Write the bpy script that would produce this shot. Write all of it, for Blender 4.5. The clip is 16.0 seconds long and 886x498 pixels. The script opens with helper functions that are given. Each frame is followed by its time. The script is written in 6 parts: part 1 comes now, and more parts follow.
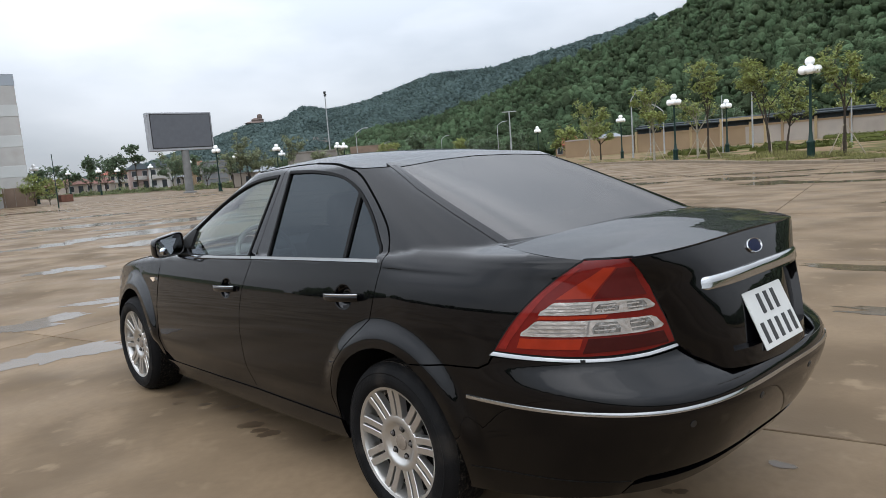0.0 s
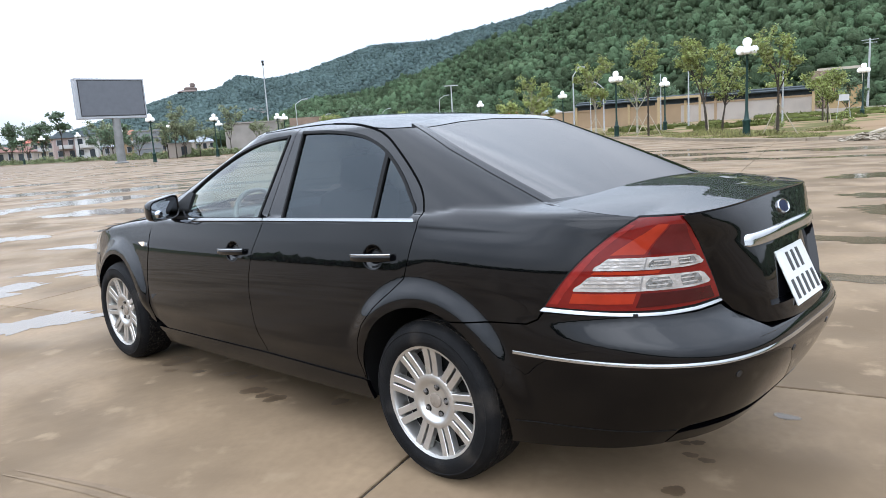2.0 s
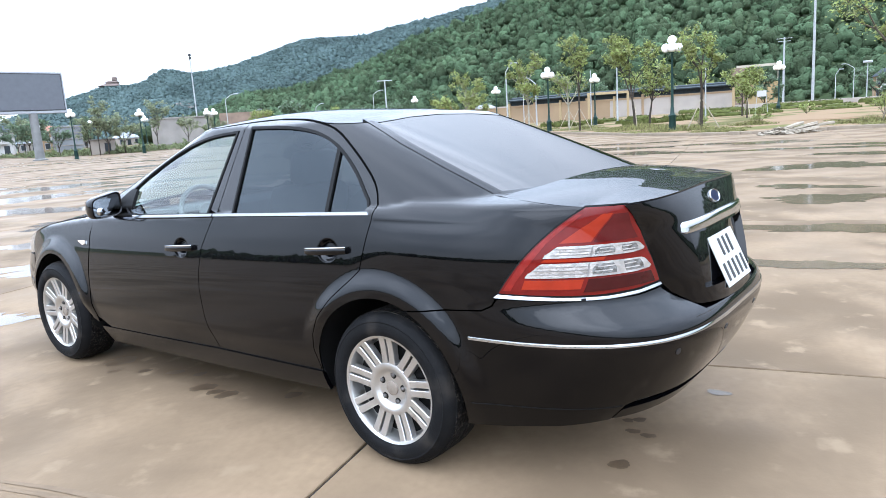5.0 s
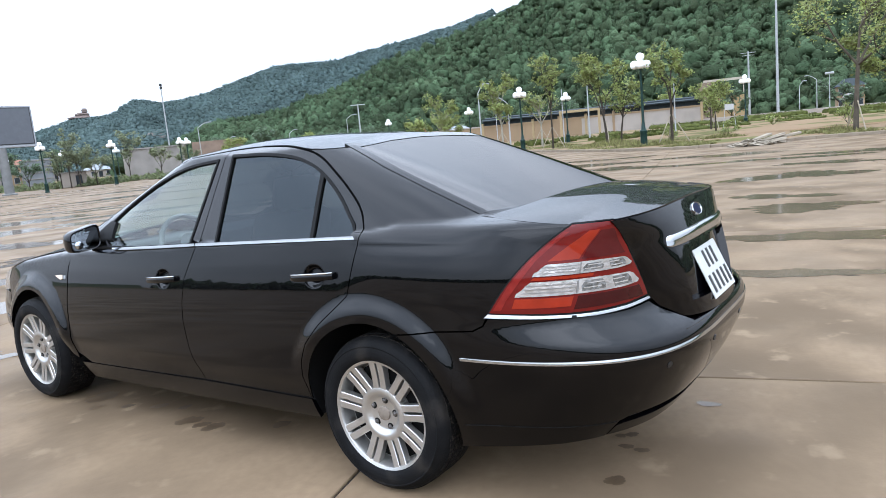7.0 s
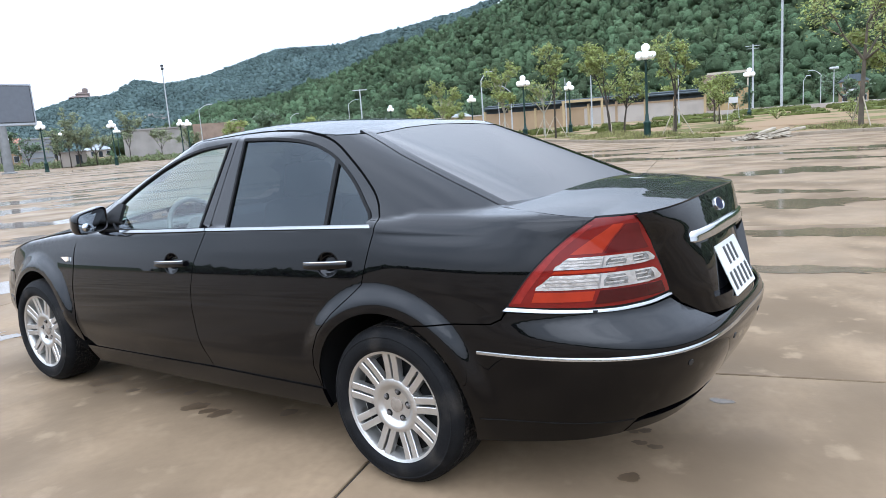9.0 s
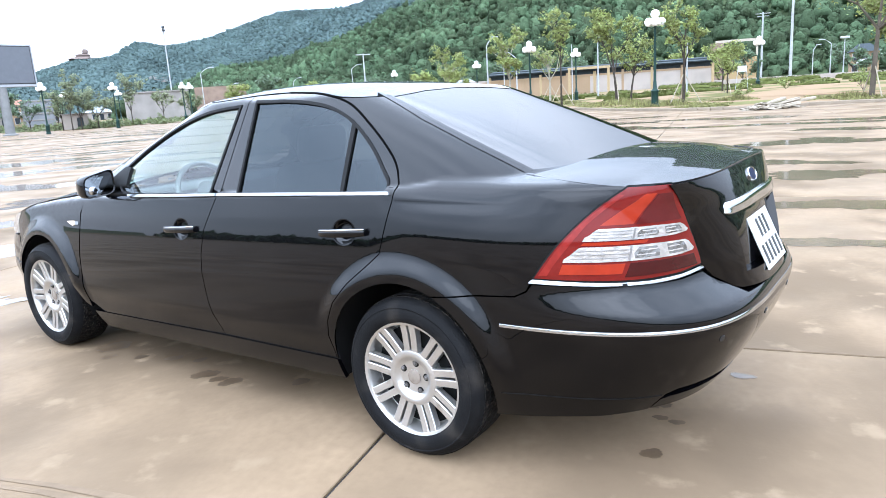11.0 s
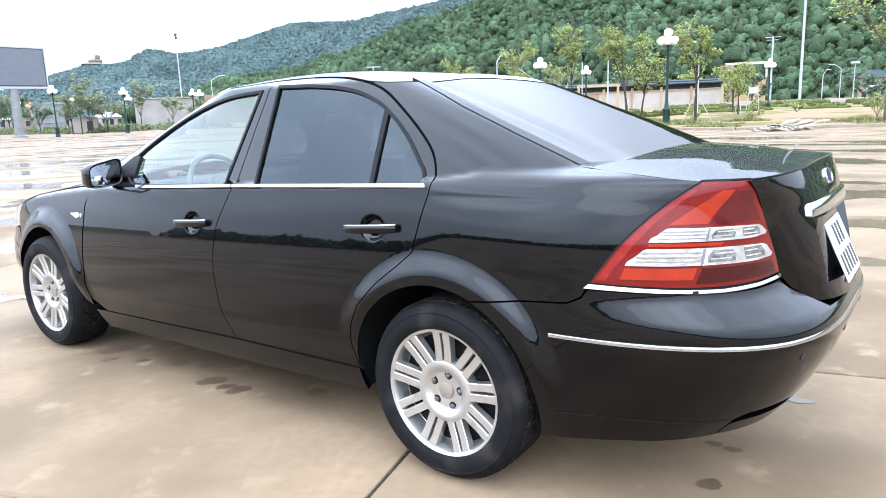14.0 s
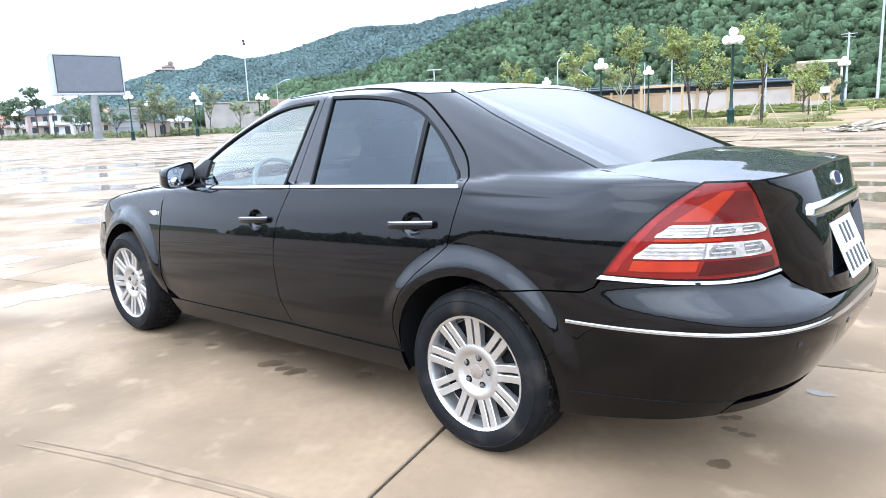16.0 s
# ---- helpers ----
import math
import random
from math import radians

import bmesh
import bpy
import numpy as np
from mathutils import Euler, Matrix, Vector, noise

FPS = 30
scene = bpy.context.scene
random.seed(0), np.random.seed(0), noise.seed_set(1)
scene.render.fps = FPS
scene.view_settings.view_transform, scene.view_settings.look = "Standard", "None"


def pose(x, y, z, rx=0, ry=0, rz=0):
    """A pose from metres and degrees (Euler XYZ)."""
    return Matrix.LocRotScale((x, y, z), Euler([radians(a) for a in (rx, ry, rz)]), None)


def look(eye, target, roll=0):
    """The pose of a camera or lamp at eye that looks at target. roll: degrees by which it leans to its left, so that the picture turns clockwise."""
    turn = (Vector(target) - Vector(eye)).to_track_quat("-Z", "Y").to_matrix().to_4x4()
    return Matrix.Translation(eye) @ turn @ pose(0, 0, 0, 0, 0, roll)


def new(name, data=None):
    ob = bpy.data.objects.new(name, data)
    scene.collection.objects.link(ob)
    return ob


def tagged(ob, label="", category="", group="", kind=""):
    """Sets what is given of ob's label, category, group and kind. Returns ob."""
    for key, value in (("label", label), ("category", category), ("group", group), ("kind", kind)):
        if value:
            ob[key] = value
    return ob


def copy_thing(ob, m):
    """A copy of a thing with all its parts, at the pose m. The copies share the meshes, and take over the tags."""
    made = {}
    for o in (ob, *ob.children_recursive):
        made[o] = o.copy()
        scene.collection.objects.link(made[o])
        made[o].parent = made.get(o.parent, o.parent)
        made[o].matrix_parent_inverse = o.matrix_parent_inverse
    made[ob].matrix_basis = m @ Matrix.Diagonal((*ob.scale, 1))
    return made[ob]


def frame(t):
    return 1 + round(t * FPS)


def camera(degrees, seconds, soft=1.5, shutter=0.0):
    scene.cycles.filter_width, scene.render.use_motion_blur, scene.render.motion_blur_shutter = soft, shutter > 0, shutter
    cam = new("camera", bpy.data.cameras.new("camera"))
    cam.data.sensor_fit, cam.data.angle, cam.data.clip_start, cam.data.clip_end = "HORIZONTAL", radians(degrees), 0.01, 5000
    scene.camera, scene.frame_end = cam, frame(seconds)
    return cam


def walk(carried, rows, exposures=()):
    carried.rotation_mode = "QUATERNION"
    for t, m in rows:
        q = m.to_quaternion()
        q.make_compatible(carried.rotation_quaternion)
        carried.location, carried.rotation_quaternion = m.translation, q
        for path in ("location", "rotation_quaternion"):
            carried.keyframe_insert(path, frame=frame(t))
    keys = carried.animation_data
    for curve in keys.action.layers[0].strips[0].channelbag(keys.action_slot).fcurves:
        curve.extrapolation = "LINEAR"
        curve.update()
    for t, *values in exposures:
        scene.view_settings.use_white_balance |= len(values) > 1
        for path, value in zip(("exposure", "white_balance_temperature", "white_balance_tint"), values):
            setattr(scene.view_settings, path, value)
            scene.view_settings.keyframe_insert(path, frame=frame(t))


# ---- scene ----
cam = camera(64.8, 16.0, soft=0.8)
PATH = [
    (0, (-2.398, -2.061, 1.374), (-1.063, -0.593, 1.125), -4.5),
    (0.5, (-2.51, -1.971, 1.379), (-1.143, -0.536, 1.111), -3.7),
    (1, (-2.611, -1.887, 1.376), (-1.22, -0.475, 1.109), -3.3),
    (1.5, (-2.651, -1.826, 1.356), (-1.231, -0.457, 1.029), -3.9),
    (2, (-2.671, -1.813, 1.345), (-1.226, -0.471, 1.012), -3.6),
    (2.5, (-2.701, -1.781, 1.337), (-1.232, -0.468, 0.994), -2.9),
    (3, (-2.725, -1.763, 1.34), (-1.213, -0.497, 1.004), -3.4),
    (3.5, (-2.773, -1.75, 1.34), (-1.229, -0.529, 0.986), -3.7),
    (4, (-2.781, -1.764, 1.349), (-1.22, -0.572, 0.97), -3.2),
    (6.3, (-2.795, -1.862, 1.35), (-1.228, -0.656, 1.052), -4.8),
    (6.5, (-2.813, -1.857, 1.351), (-1.23, -0.67, 1.057), -5.1),
    (7, (-2.8, -1.788, 1.354), (-1.194, -0.635, 1.051), -5.4),
    (7.5, (-2.803, -1.736, 1.358), (-1.205, -0.572, 1.056), -4.5),
    (8, (-2.803, -1.689, 1.371), (-1.19, -0.545, 1.076), -4.6),
    (8.2, (-2.798, -1.678, 1.36), (-1.182, -0.539, 1.058), -4.8),
    (10.3, (-2.801, -1.756, 1.368), (-1.225, -0.587, 0.981), -2.9),
    (10.5, (-2.805, -1.716, 1.364), (-1.221, -0.556, 0.98), -3.3),
    (11, (-2.765, -1.593, 1.356), (-1.185, -0.444, 0.927), -3.6),
    (11.5, (-2.757, -1.491, 1.371), (-1.154, -0.383, 0.921), -4.6),
    (12, (-2.739, -1.43, 1.377), (-1.156, -0.305, 0.898), -4.2),
    (12.5, (-2.622, -1.348, 1.356), (-1.044, -0.209, 0.896), -3.9),
    (13, (-2.571, -1.301, 1.309), (-1.004, -0.111, 0.948), -1.6),
    (13.5, (-2.589, -1.312, 1.28), (-1.013, -0.134, 0.921), -1.6),
    (14, (-2.643, -1.352, 1.259), (-1.062, -0.191, 0.87), -2.0),
    (14.5, (-2.693, -1.406, 1.256), (-1.11, -0.244, 0.877), -2.1),
    (15, (-2.744, -1.446, 1.264), (-1.151, -0.299, 0.881), -1.5),
    (15.5, (-2.755, -1.488, 1.267), (-1.177, -0.319, 0.888), -1.5),
    (16, (-2.793, -1.589, 1.279), (-1.316, -0.295, 0.902), -2.4),
]
EXPOSURES = [(0, -0.79, 6230, 10), (1, -0.50, 6130, 10), (1.5, -0.23, 5980, 10), (2.5, 0.14, 5730, 10), (3.5, 0.39, 5510, 10), (4.2, 0.56, 5460, 10), (6.3, 0.05, 5660, 10), (7, -0.03, 5660, 10), (8.2, -0.03, 5660, 10), (10.5, 0.63, 5470, 10), (11.5, 0.83, 5450, 10), (12.5, 0.89, 5520, 10), (13.5, 0.89, 5520, 10), (14.5, 0.87, 5520, 10), (15.5, 0.86, 5490, 10), (16, 0.86, 5490, 10)]
walk(cam, [(t, look(eye, target, roll)) for t, eye, target, roll in PATH],
     exposures=EXPOSURES)

# ---------- world and light: bright overcast afternoon ----------
world = bpy.data.worlds.new("world")
scene.world = world
world.use_nodes = True
wn, wl = world.node_tree.nodes, world.node_tree.links
bg = wn["Background"]
sky = wn.new("ShaderNodeTexSky")
sky.sky_type, sky.sun_disc = 'NISHITA', False
sky.sun_elevation, sky.sun_rotation = radians(44), radians(-110)
coord = wn.new("ShaderNodeTexCoord")
cloud = wn.new("ShaderNodeTexNoise")
cloud.inputs["Scale"].default_value, cloud.inputs["Detail"].default_value = 2.2, 6
squash = wn.new("ShaderNodeMapping")
squash.inputs["Scale"].default_value = (1, 1, 3.0)
ramp = wn.new("ShaderNodeValToRGB")
ramp.color_ramp.elements[0].position, ramp.color_ramp.elements[0].color = 0.36, (0.71, 0.755, 0.81, 1)
ramp.color_ramp.elements[1].position, ramp.color_ramp.elements[1].color = 0.60, (0.97, 1.0, 1.045, 1)
cover = wn.new("ShaderNodeMixRGB")
cover.inputs[0].default_value = 0.9
dim = wn.new("ShaderNodeVectorMath")
dim.operation = 'SCALE'
dim.inputs["Scale"].default_value = 0.10
wl.new(sky.outputs[0], dim.inputs[0])
wl.new(coord.outputs["Generated"], squash.inputs[0])
wl.new(squash.outputs[0], cloud.inputs["Vector"])
wl.new(cloud.outputs["Fac"], ramp.inputs[0])
wl.new(dim.outputs[0], cover.inputs[1])
wl.new(ramp.outputs[0], cover.inputs[2])
# an overcast sky is brighter overhead than at the horizon
split = wn.new("ShaderNodeSeparateXYZ")
height = wn.new("ShaderNodeMapRange")
height.inputs["From Min"].default_value, height.inputs["From Max"].default_value = 0.02, 0.55
height.inputs["To Min"].default_value, height.inputs["To Max"].default_value = 1.32, 3.6
lift = wn.new("ShaderNodeVectorMath")
lift.operation = 'SCALE'
wl.new(coord.outputs["Generated"], split.inputs[0])
wl.new(split.outputs["Z"], height.inputs["Value"])
wl.new(height.outputs[0], lift.inputs["Scale"])
wl.new(cover.outputs[0], lift.inputs[0])
# the cloud is brighter on the side where the sun stands behind it
toward = wn.new("ShaderNodeVectorMath")
toward.operation = 'DOT_PRODUCT'
toward.inputs[1].default_value = Vector((-60, -22, 62)).normalized()
side = wn.new("ShaderNodeMapRange")
side.inputs["From Min"].default_value, side.inputs["From Max"].default_value = -0.7, 1.0
side.inputs["To Min"].default_value, side.inputs["To Max"].default_value = 0.66, 1.6
glow = wn.new("ShaderNodeVectorMath")
glow.operation = 'SCALE'
wl.new(coord.outputs["Generated"], toward.inputs[0])
wl.new(toward.outputs["Value"], side.inputs["Value"])
wl.new(lift.outputs[0], glow.inputs[0])
wl.new(side.outputs[0], glow.inputs["Scale"])
# a thinner, brighter patch of cloud over the far ridge
patch = wn.new("ShaderNodeVectorMath")
patch.operation = 'DOT_PRODUCT'
patch.inputs[1].default_value = Vector((.58, .75, .30)).normalized()
thin = wn.new("ShaderNodeMapRange")
thin.interpolation_type = 'SMOOTHSTEP'
thin.inputs["From Min"].default_value, thin.inputs["From Max"].default_value = 0.80, 1.0
thin.inputs["To Min"].default_value, thin.inputs["To Max"].default_value = 0.90, 1.28
open_cloud = wn.new("ShaderNodeVectorMath")
open_cloud.operation = 'SCALE'
wl.new(coord.outputs["Generated"], patch.inputs[0])
wl.new(patch.outputs["Value"], thin.inputs["Value"])
wl.new(glow.outputs[0], open_cloud.inputs[0])
wl.new(thin.outputs[0], open_cloud.inputs["Scale"])
wl.new(open_cloud.outputs[0], bg.inputs["Color"])
bg.inputs["Strength"].default_value = 1.0
sun = new("sun", bpy.data.lights.new("sun", 'SUN'))
sun.data.energy, sun.data.angle, sun.data.color = 0.9, radians(65), (1.0, 0.97, 0.92)
sun.matrix_world = look((-60, -22, 62), (0, 0, 0))


# ---------- materials ----------
def material(name, color, rough=0.5, metal=0.0, vary=0.12, scale=6.0, fine=60.0, bump=0.0, bump_scale=80.0, bump_dist=0.01,
             coat=0.0, coat_ior=1.5, spec=0.5, island=0.0, dark=None, dark_scale=1.5, dark_edge=(0.5, 0.65), rough_vary=0.0, light=None, light_scale=6.0, light_edge=(0.58, 0.72)):
    """A node material: base colour varied at two scales, optional stains, relief and clear coat."""
    m = bpy.data.materials.new(name)
    m.use_nodes = True
    n, l = m.node_tree.nodes, m.node_tree.links
    b = n["Principled BSDF"]
    b.inputs["Roughness"].default_value, b.inputs["Metallic"].default_value = rough, metal
    b.inputs["Specular IOR Level"].default_value = spec
    b.inputs["Coat Weight"].default_value, b.inputs["Coat Roughness"].default_value = coat, 0.02
    b.inputs["Coat IOR"].default_value = coat_ior
    tc = n.new("ShaderNodeTexCoord")

    def tex(sc, detail=4):
        t = n.new("ShaderNodeTexNoise")
        t.inputs["Scale"].default_value, t.inputs["Detail"].default_value = sc, detail
        l.new(tc.outputs["Object"], t.inputs["Vector"])
        return t.outputs["Fac"]

    def mixed(fac, a, c, mode='MIX'):
        x = n.new("ShaderNodeMixRGB")
        x.blend_type = mode
        for k, v in ((0, fac), (1, a), (2, c)):
            if isinstance(v, (int, float)):
                x.inputs[k].default_value = v
            elif isinstance(v, tuple):
                x.inputs[k].default_value = (*v[:3], 1)
            else:
                l.new(v, x.inputs[k])
        return x.outputs[0]

    def spread(fac, lo, hi):
        r = n.new("ShaderNodeMapRange")
        r.inputs["To Min"].default_value, r.inputs["To Max"].default_value = lo, hi
        r.inputs["From Min"].default_value, r.inputs["From Max"].default_value = 0.3, 0.7
        l.new(fac, r.inputs["Value"])
        return r.outputs[0]

    out = color
    if vary:
        c1 = tuple(max(0, c * (1 - vary)) for c in color)
        c2 = tuple(min(1, c * (1 + vary)) for c in color)
        out = mixed(spread(tex(scale), 0, 1), c1, c2)
        out = mixed(spread(tex(fine, 2), 0, 0.35), out, c1)
    if dark:
        r = n.new("ShaderNodeMapRange")
        r.interpolation_type = 'SMOOTHSTEP'
        r.inputs["From Min"].default_value, r.inputs["From Max"].default_value = dark_edge
        l.new(tex(dark_scale, 6), r.inputs["Value"])
        out = mixed(r.outputs[0], out, dark)
    if light:
        r = n.new("ShaderNodeMapRange")
        r.interpolation_type = 'SMOOTHSTEP'
        r.inputs["From Min"].default_value, r.inputs["From Max"].default_value = light_edge
        l.new(tex(light_scale, 8), r.inputs["Value"])
        out = mixed(r.outputs[0], out, light)
    if island:
        g = n.new("ShaderNodeNewGeometry")
        h = n.new("ShaderNodeHueSaturation")
        l.new(spread(g.outputs["Random Per Island"], 1 - island, 1 + island), h.inputs["Value"])
        hue = n.new("ShaderNodeMapRange")
        hue.inputs["To Min"].default_value, hue.inputs["To Max"].default_value = 0.475, 0.515
        l.new(g.outputs["Random Per Island"], hue.inputs["Value"])
        l.new(hue.outputs[0], h.inputs["Hue"])
        if isinstance(out, tuple):
            h.inputs["Color"].default_value = (*out, 1)
        else:
            l.new(out, h.inputs["Color"])
        out = h.outputs[0]
    if isinstance(out, tuple):
        b.inputs["Base Color"].default_value = (*out, 1)
    else:
        l.new(out, b.inputs["Base Color"])
    if rough_vary:
        l.new(spread(tex(scale * 0.7), rough - rough_vary, rough + rough_vary), b.inputs["Roughness"])
    if bump:
        bp = n.new("ShaderNodeBump")
        bp.inputs["Strength"].default_value, bp.inputs["Distance"].default_value = bump, bump_dist
        l.new(tex(bump_scale, 5), bp.inputs["Height"])
        l.new(bp.outputs[0], b.inputs["Normal"])
    return m


def glass(name, tint, rough=0.0, f0=0.05, film=(1, 1, 1), steep=3.5):
    """Thin vehicle glass: tinted see-through layer under a mirror-like surface."""
    m = bpy.data.materials.new(name)
    m.use_nodes = True
    n, l = m.node_tree.nodes, m.node_tree.links
    n.remove(n["Principled BSDF"])
    clear, gloss, mix, facing = (n.new(k) for k in ("ShaderNodeBsdfTransparent", "ShaderNodeBsdfGlossy", "ShaderNodeMixShader", "ShaderNodeLayerWeight"))
    power, span = n.new("ShaderNodeMath"), n.new("ShaderNodeMapRange")
    power.operation = 'POWER'
    power.inputs[1].default_value = steep
    span.inputs["To Min"].default_value = f0
    clear.inputs[0].default_value = (*tint, 1)
    gloss.inputs["Roughness"].default_value = rough
    gloss.inputs["Color"].default_value = (*film, 1)
    l.new(facing.outputs["Facing"], power.inputs[0])
    l.new(power.outputs[0], span.inputs["Value"])
    l.new(span.outputs[0], mix.inputs[0])
    l.new(clear.outputs[0], mix.inputs[1])
    l.new(gloss.outputs[0], mix.inputs[2])
    l.new(mix.outputs[0], n["Material Output"].inputs[0])
    return m


def leaf_material(name, color, island=0.35, vary=0.3, scale=1.2):
    """Thin leaves: part of the light passes through them."""
    m = material(name, color, 0.55, vary=vary, scale=scale, fine=scale * 5, island=island)
    n, l = m.node_tree.nodes, m.node_tree.links
    b = n["Principled BSDF"]
    thru, mix = n.new("ShaderNodeBsdfTranslucent"), n.new("ShaderNodeMixShader")
    mix.inputs[0].default_value = 0.4
    l.new(b.inputs["Base Color"].links[0].from_socket, thru.inputs["Color"])
    l.new(b.outputs[0], mix.inputs[1])
    l.new(thru.outputs[0], mix.inputs[2])
    l.new(mix.outputs[0], n["Material Output"].inputs[0])
    return m


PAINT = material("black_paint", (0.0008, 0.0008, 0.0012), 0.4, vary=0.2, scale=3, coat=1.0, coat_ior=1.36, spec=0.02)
# roof and boot lid: slightly lighter base, weaker coat that dims reflected sky
LOW_COAT = material("low_coat_black_paint", (0.0020, 0.0020, 0.0024), 0.4, vary=0.3, scale=5, coat=0.7, coat_ior=1.42, spec=0.02)
TRIM = material("black_trim", (0.012, 0.012, 0.013), 0.45, vary=0.2, bump=0.05, bump_scale=300)
GAP_BLACK = material("shut_line", (0.002, 0.002, 0.002), 0.9, vary=0.2, spec=0.02)
SEAL = material("rubber_seal", (0.006, 0.006, 0.006), 0.6, vary=0.2, spec=0.12)
CHROME = material("chrome", (0.47, 0.473, 0.475), 0.1, 1.0, vary=0.04, scale=20)
ALLOY = material("silver_alloy", (0.50, 0.485, 0.46), 0.28, 0.85, vary=0.08, scale=12, dark=(0.33, 0.30, 0.26), dark_scale=14, dark_edge=(0.6, 0.8))
TYRE = material("tyre_rubber", (0.0055, 0.0055, 0.0058), 0.7, spec=0.10, vary=0.3, scale=9, bump=0.25, bump_scale=140, dark=(0.022, 0.019, 0.016), dark_scale=9, dark_edge=(0.5, 0.8))
TREAD = material("dusty_tread", (0.005, 0.005, 0.005), 0.8, spec=0.10, vary=0.3, scale=9, dark=(0.040, 0.033, 0.026), dark_scale=95, dark_edge=(0.48, 0.68), island=0.3)
STEEL = material("dull_steel", (0.16, 0.15, 0.14), 0.5, 0.8, vary=0.3)
CLEAR = glass("clear_glass", (0.68, 0.77, 0.735), steep=4.4)
TINT = glass("tinted_glass", (0.055, 0.065, 0.075), f0=0.06, steep=4.0, film=(0.50, 0.56, 0.605))
REARGLASS = glass("rear_tinted_glass", (0.05, 0.055, 0.065), f0=0.33, steep=4.2, film=(0.42, 0.407, 0.398))
MIRROR = material("mirror_glass", (0.55, 0.58, 0.62), 0.02, 1.0, vary=0)
RED = material("red_lens", (0.102, 0.0065, 0.005), 0.12, vary=0.12, scale=18, coat=1.0, coat_ior=1.28, spec=0.1)
RED_DARK = material("dark_red_lens", (0.030, 0.003, 0.003), 0.12, vary=0.15, scale=18, coat=1.0, coat_ior=1.28, spec=0.1)
RED_DUSK = material("dusky_red_lens", (0.058, 0.006, 0.006), 0.12, vary=0.15, scale=18, coat=1.0, coat_ior=1.3, spec=0.1)
RED_MID = material("red_reflector", (0.150, 0.011, 0.008), 0.2, vary=0.15, scale=40, coat=1.0, coat_ior=1.28, spec=0.1, bump=0.1, bump_scale=220)
RED_BRIGHT = material("bright_red_lens", (0.20, 0.017, 0.006), 0.15, vary=0.12, scale=18, coat=1.0, coat_ior=1.28, spec=0.1)
LENS = material("clear_lens", (0.38, 0.35, 0.318), 0.18, 0.45, vary=0.35, scale=30, coat=1.0, bump=.3, bump_scale=60)
LENS_DARK = material("dark_reflector_lens", (0.17, 0.165, 0.155), 0.2, 0.6, vary=0.5, scale=40, coat=1.0, bump=0.6, bump_scale=70)
PLATE = material("plate_white", (0.48, 0.48, 0.46), 0.4, vary=0.06)
INK = material("plate_ink", (0.015, 0.015, 0.015), 0.5, vary=0.1)
BADGE = material("badge_blue", (0.010, 0.014, 0.036), 0.45, vary=0.2, scale=60, spec=0.06)
WHEEL_GREY = material("grey_wheel_rim", (0.22, 0.22, 0.22), 0.5, vary=0.1)
SEAT = material("grey_seat_cloth", (0.16, 0.155, 0.15), 0.8, vary=0.15, bump=0.2, bump_scale=200)
DASH = material("dark_dashboard", (0.03, 0.03, 0.032), 0.6, vary=0.15)
AMBER = material("amber_lens", (0.7, 0.55, 0.4), 0.15, vary=0.1, coat=1.0)


# ---------- small building helpers ----------
def thing(name, label, category, group="", at=(0, 0, 0)):
    ob = new(name)
    ob.location = at
    ob.empty_display_size = 0.1
    return tagged(ob, label, category, group)


def mesh_object(name, verts, faces, mat, parent=None, label="", smooth=False):
    me = bpy.data.meshes.new(name)
    me.from_pydata([tuple(v) for v in verts], [], faces)
    if mat:
        me.materials.append(mat)
    if smooth:
        me.shade_smooth()
    me.update()
    ob = new(name, me)
    if parent:
        ob.parent = parent
    if label:
        ob["label"] = label
    return ob


def part(name, bm, mat, parent=None, label="", smooth=None):
    """Links a bmesh as one mesh object; smooth is the largest angle, in degrees, that is shaded round."""
    bmesh.ops.recalc_face_normals(bm, faces=bm.faces)
    if smooth:
        for f in bm.faces:
            f.smooth = True
        for e in bm.edges:
            if len(e.link_faces) != 2 or e.calc_face_angle(0) > radians(smooth):
                e.smooth = False
    me = bpy.data.meshes.new(name)
    bm.to_mesh(me)
    bm.free()
    if mat:
        me.materials.append(mat)
    ob = new(name, me)
    if parent:
        ob.parent = parent
    if label:
        ob["label"] = label
    return ob


def box(bm, size, at=(0, 0, 0), turn=None, bevel=0.0, seg=2):
    m = Matrix.Translation(at) @ (turn or Matrix()) @ Matrix.Diagonal((*size, 1))
    made = bmesh.ops.create_cube(bm, size=1, matrix=m)["verts"]
    if bevel:
        edges = list({e for v in made for e in v.link_edges})
        bmesh.ops.bevel(bm, geom=edges, offset=bevel, segments=seg, affect='EDGES', profile=0.5)
    return bm


def tube(bm, p, q, r1, r2=None, seg=10):
    p, q = Vector(p), Vector(q)
    d = q - p
    m = Matrix.Translation((p + q) / 2) @ d.to_track_quat('Z', 'Y').to_matrix().to_4x4()
    bmesh.ops.create_cone(bm, cap_ends=True, segments=seg, radius1=r1, radius2=r1 if r2 is None else r2, depth=d.length, matrix=m)
    return bm


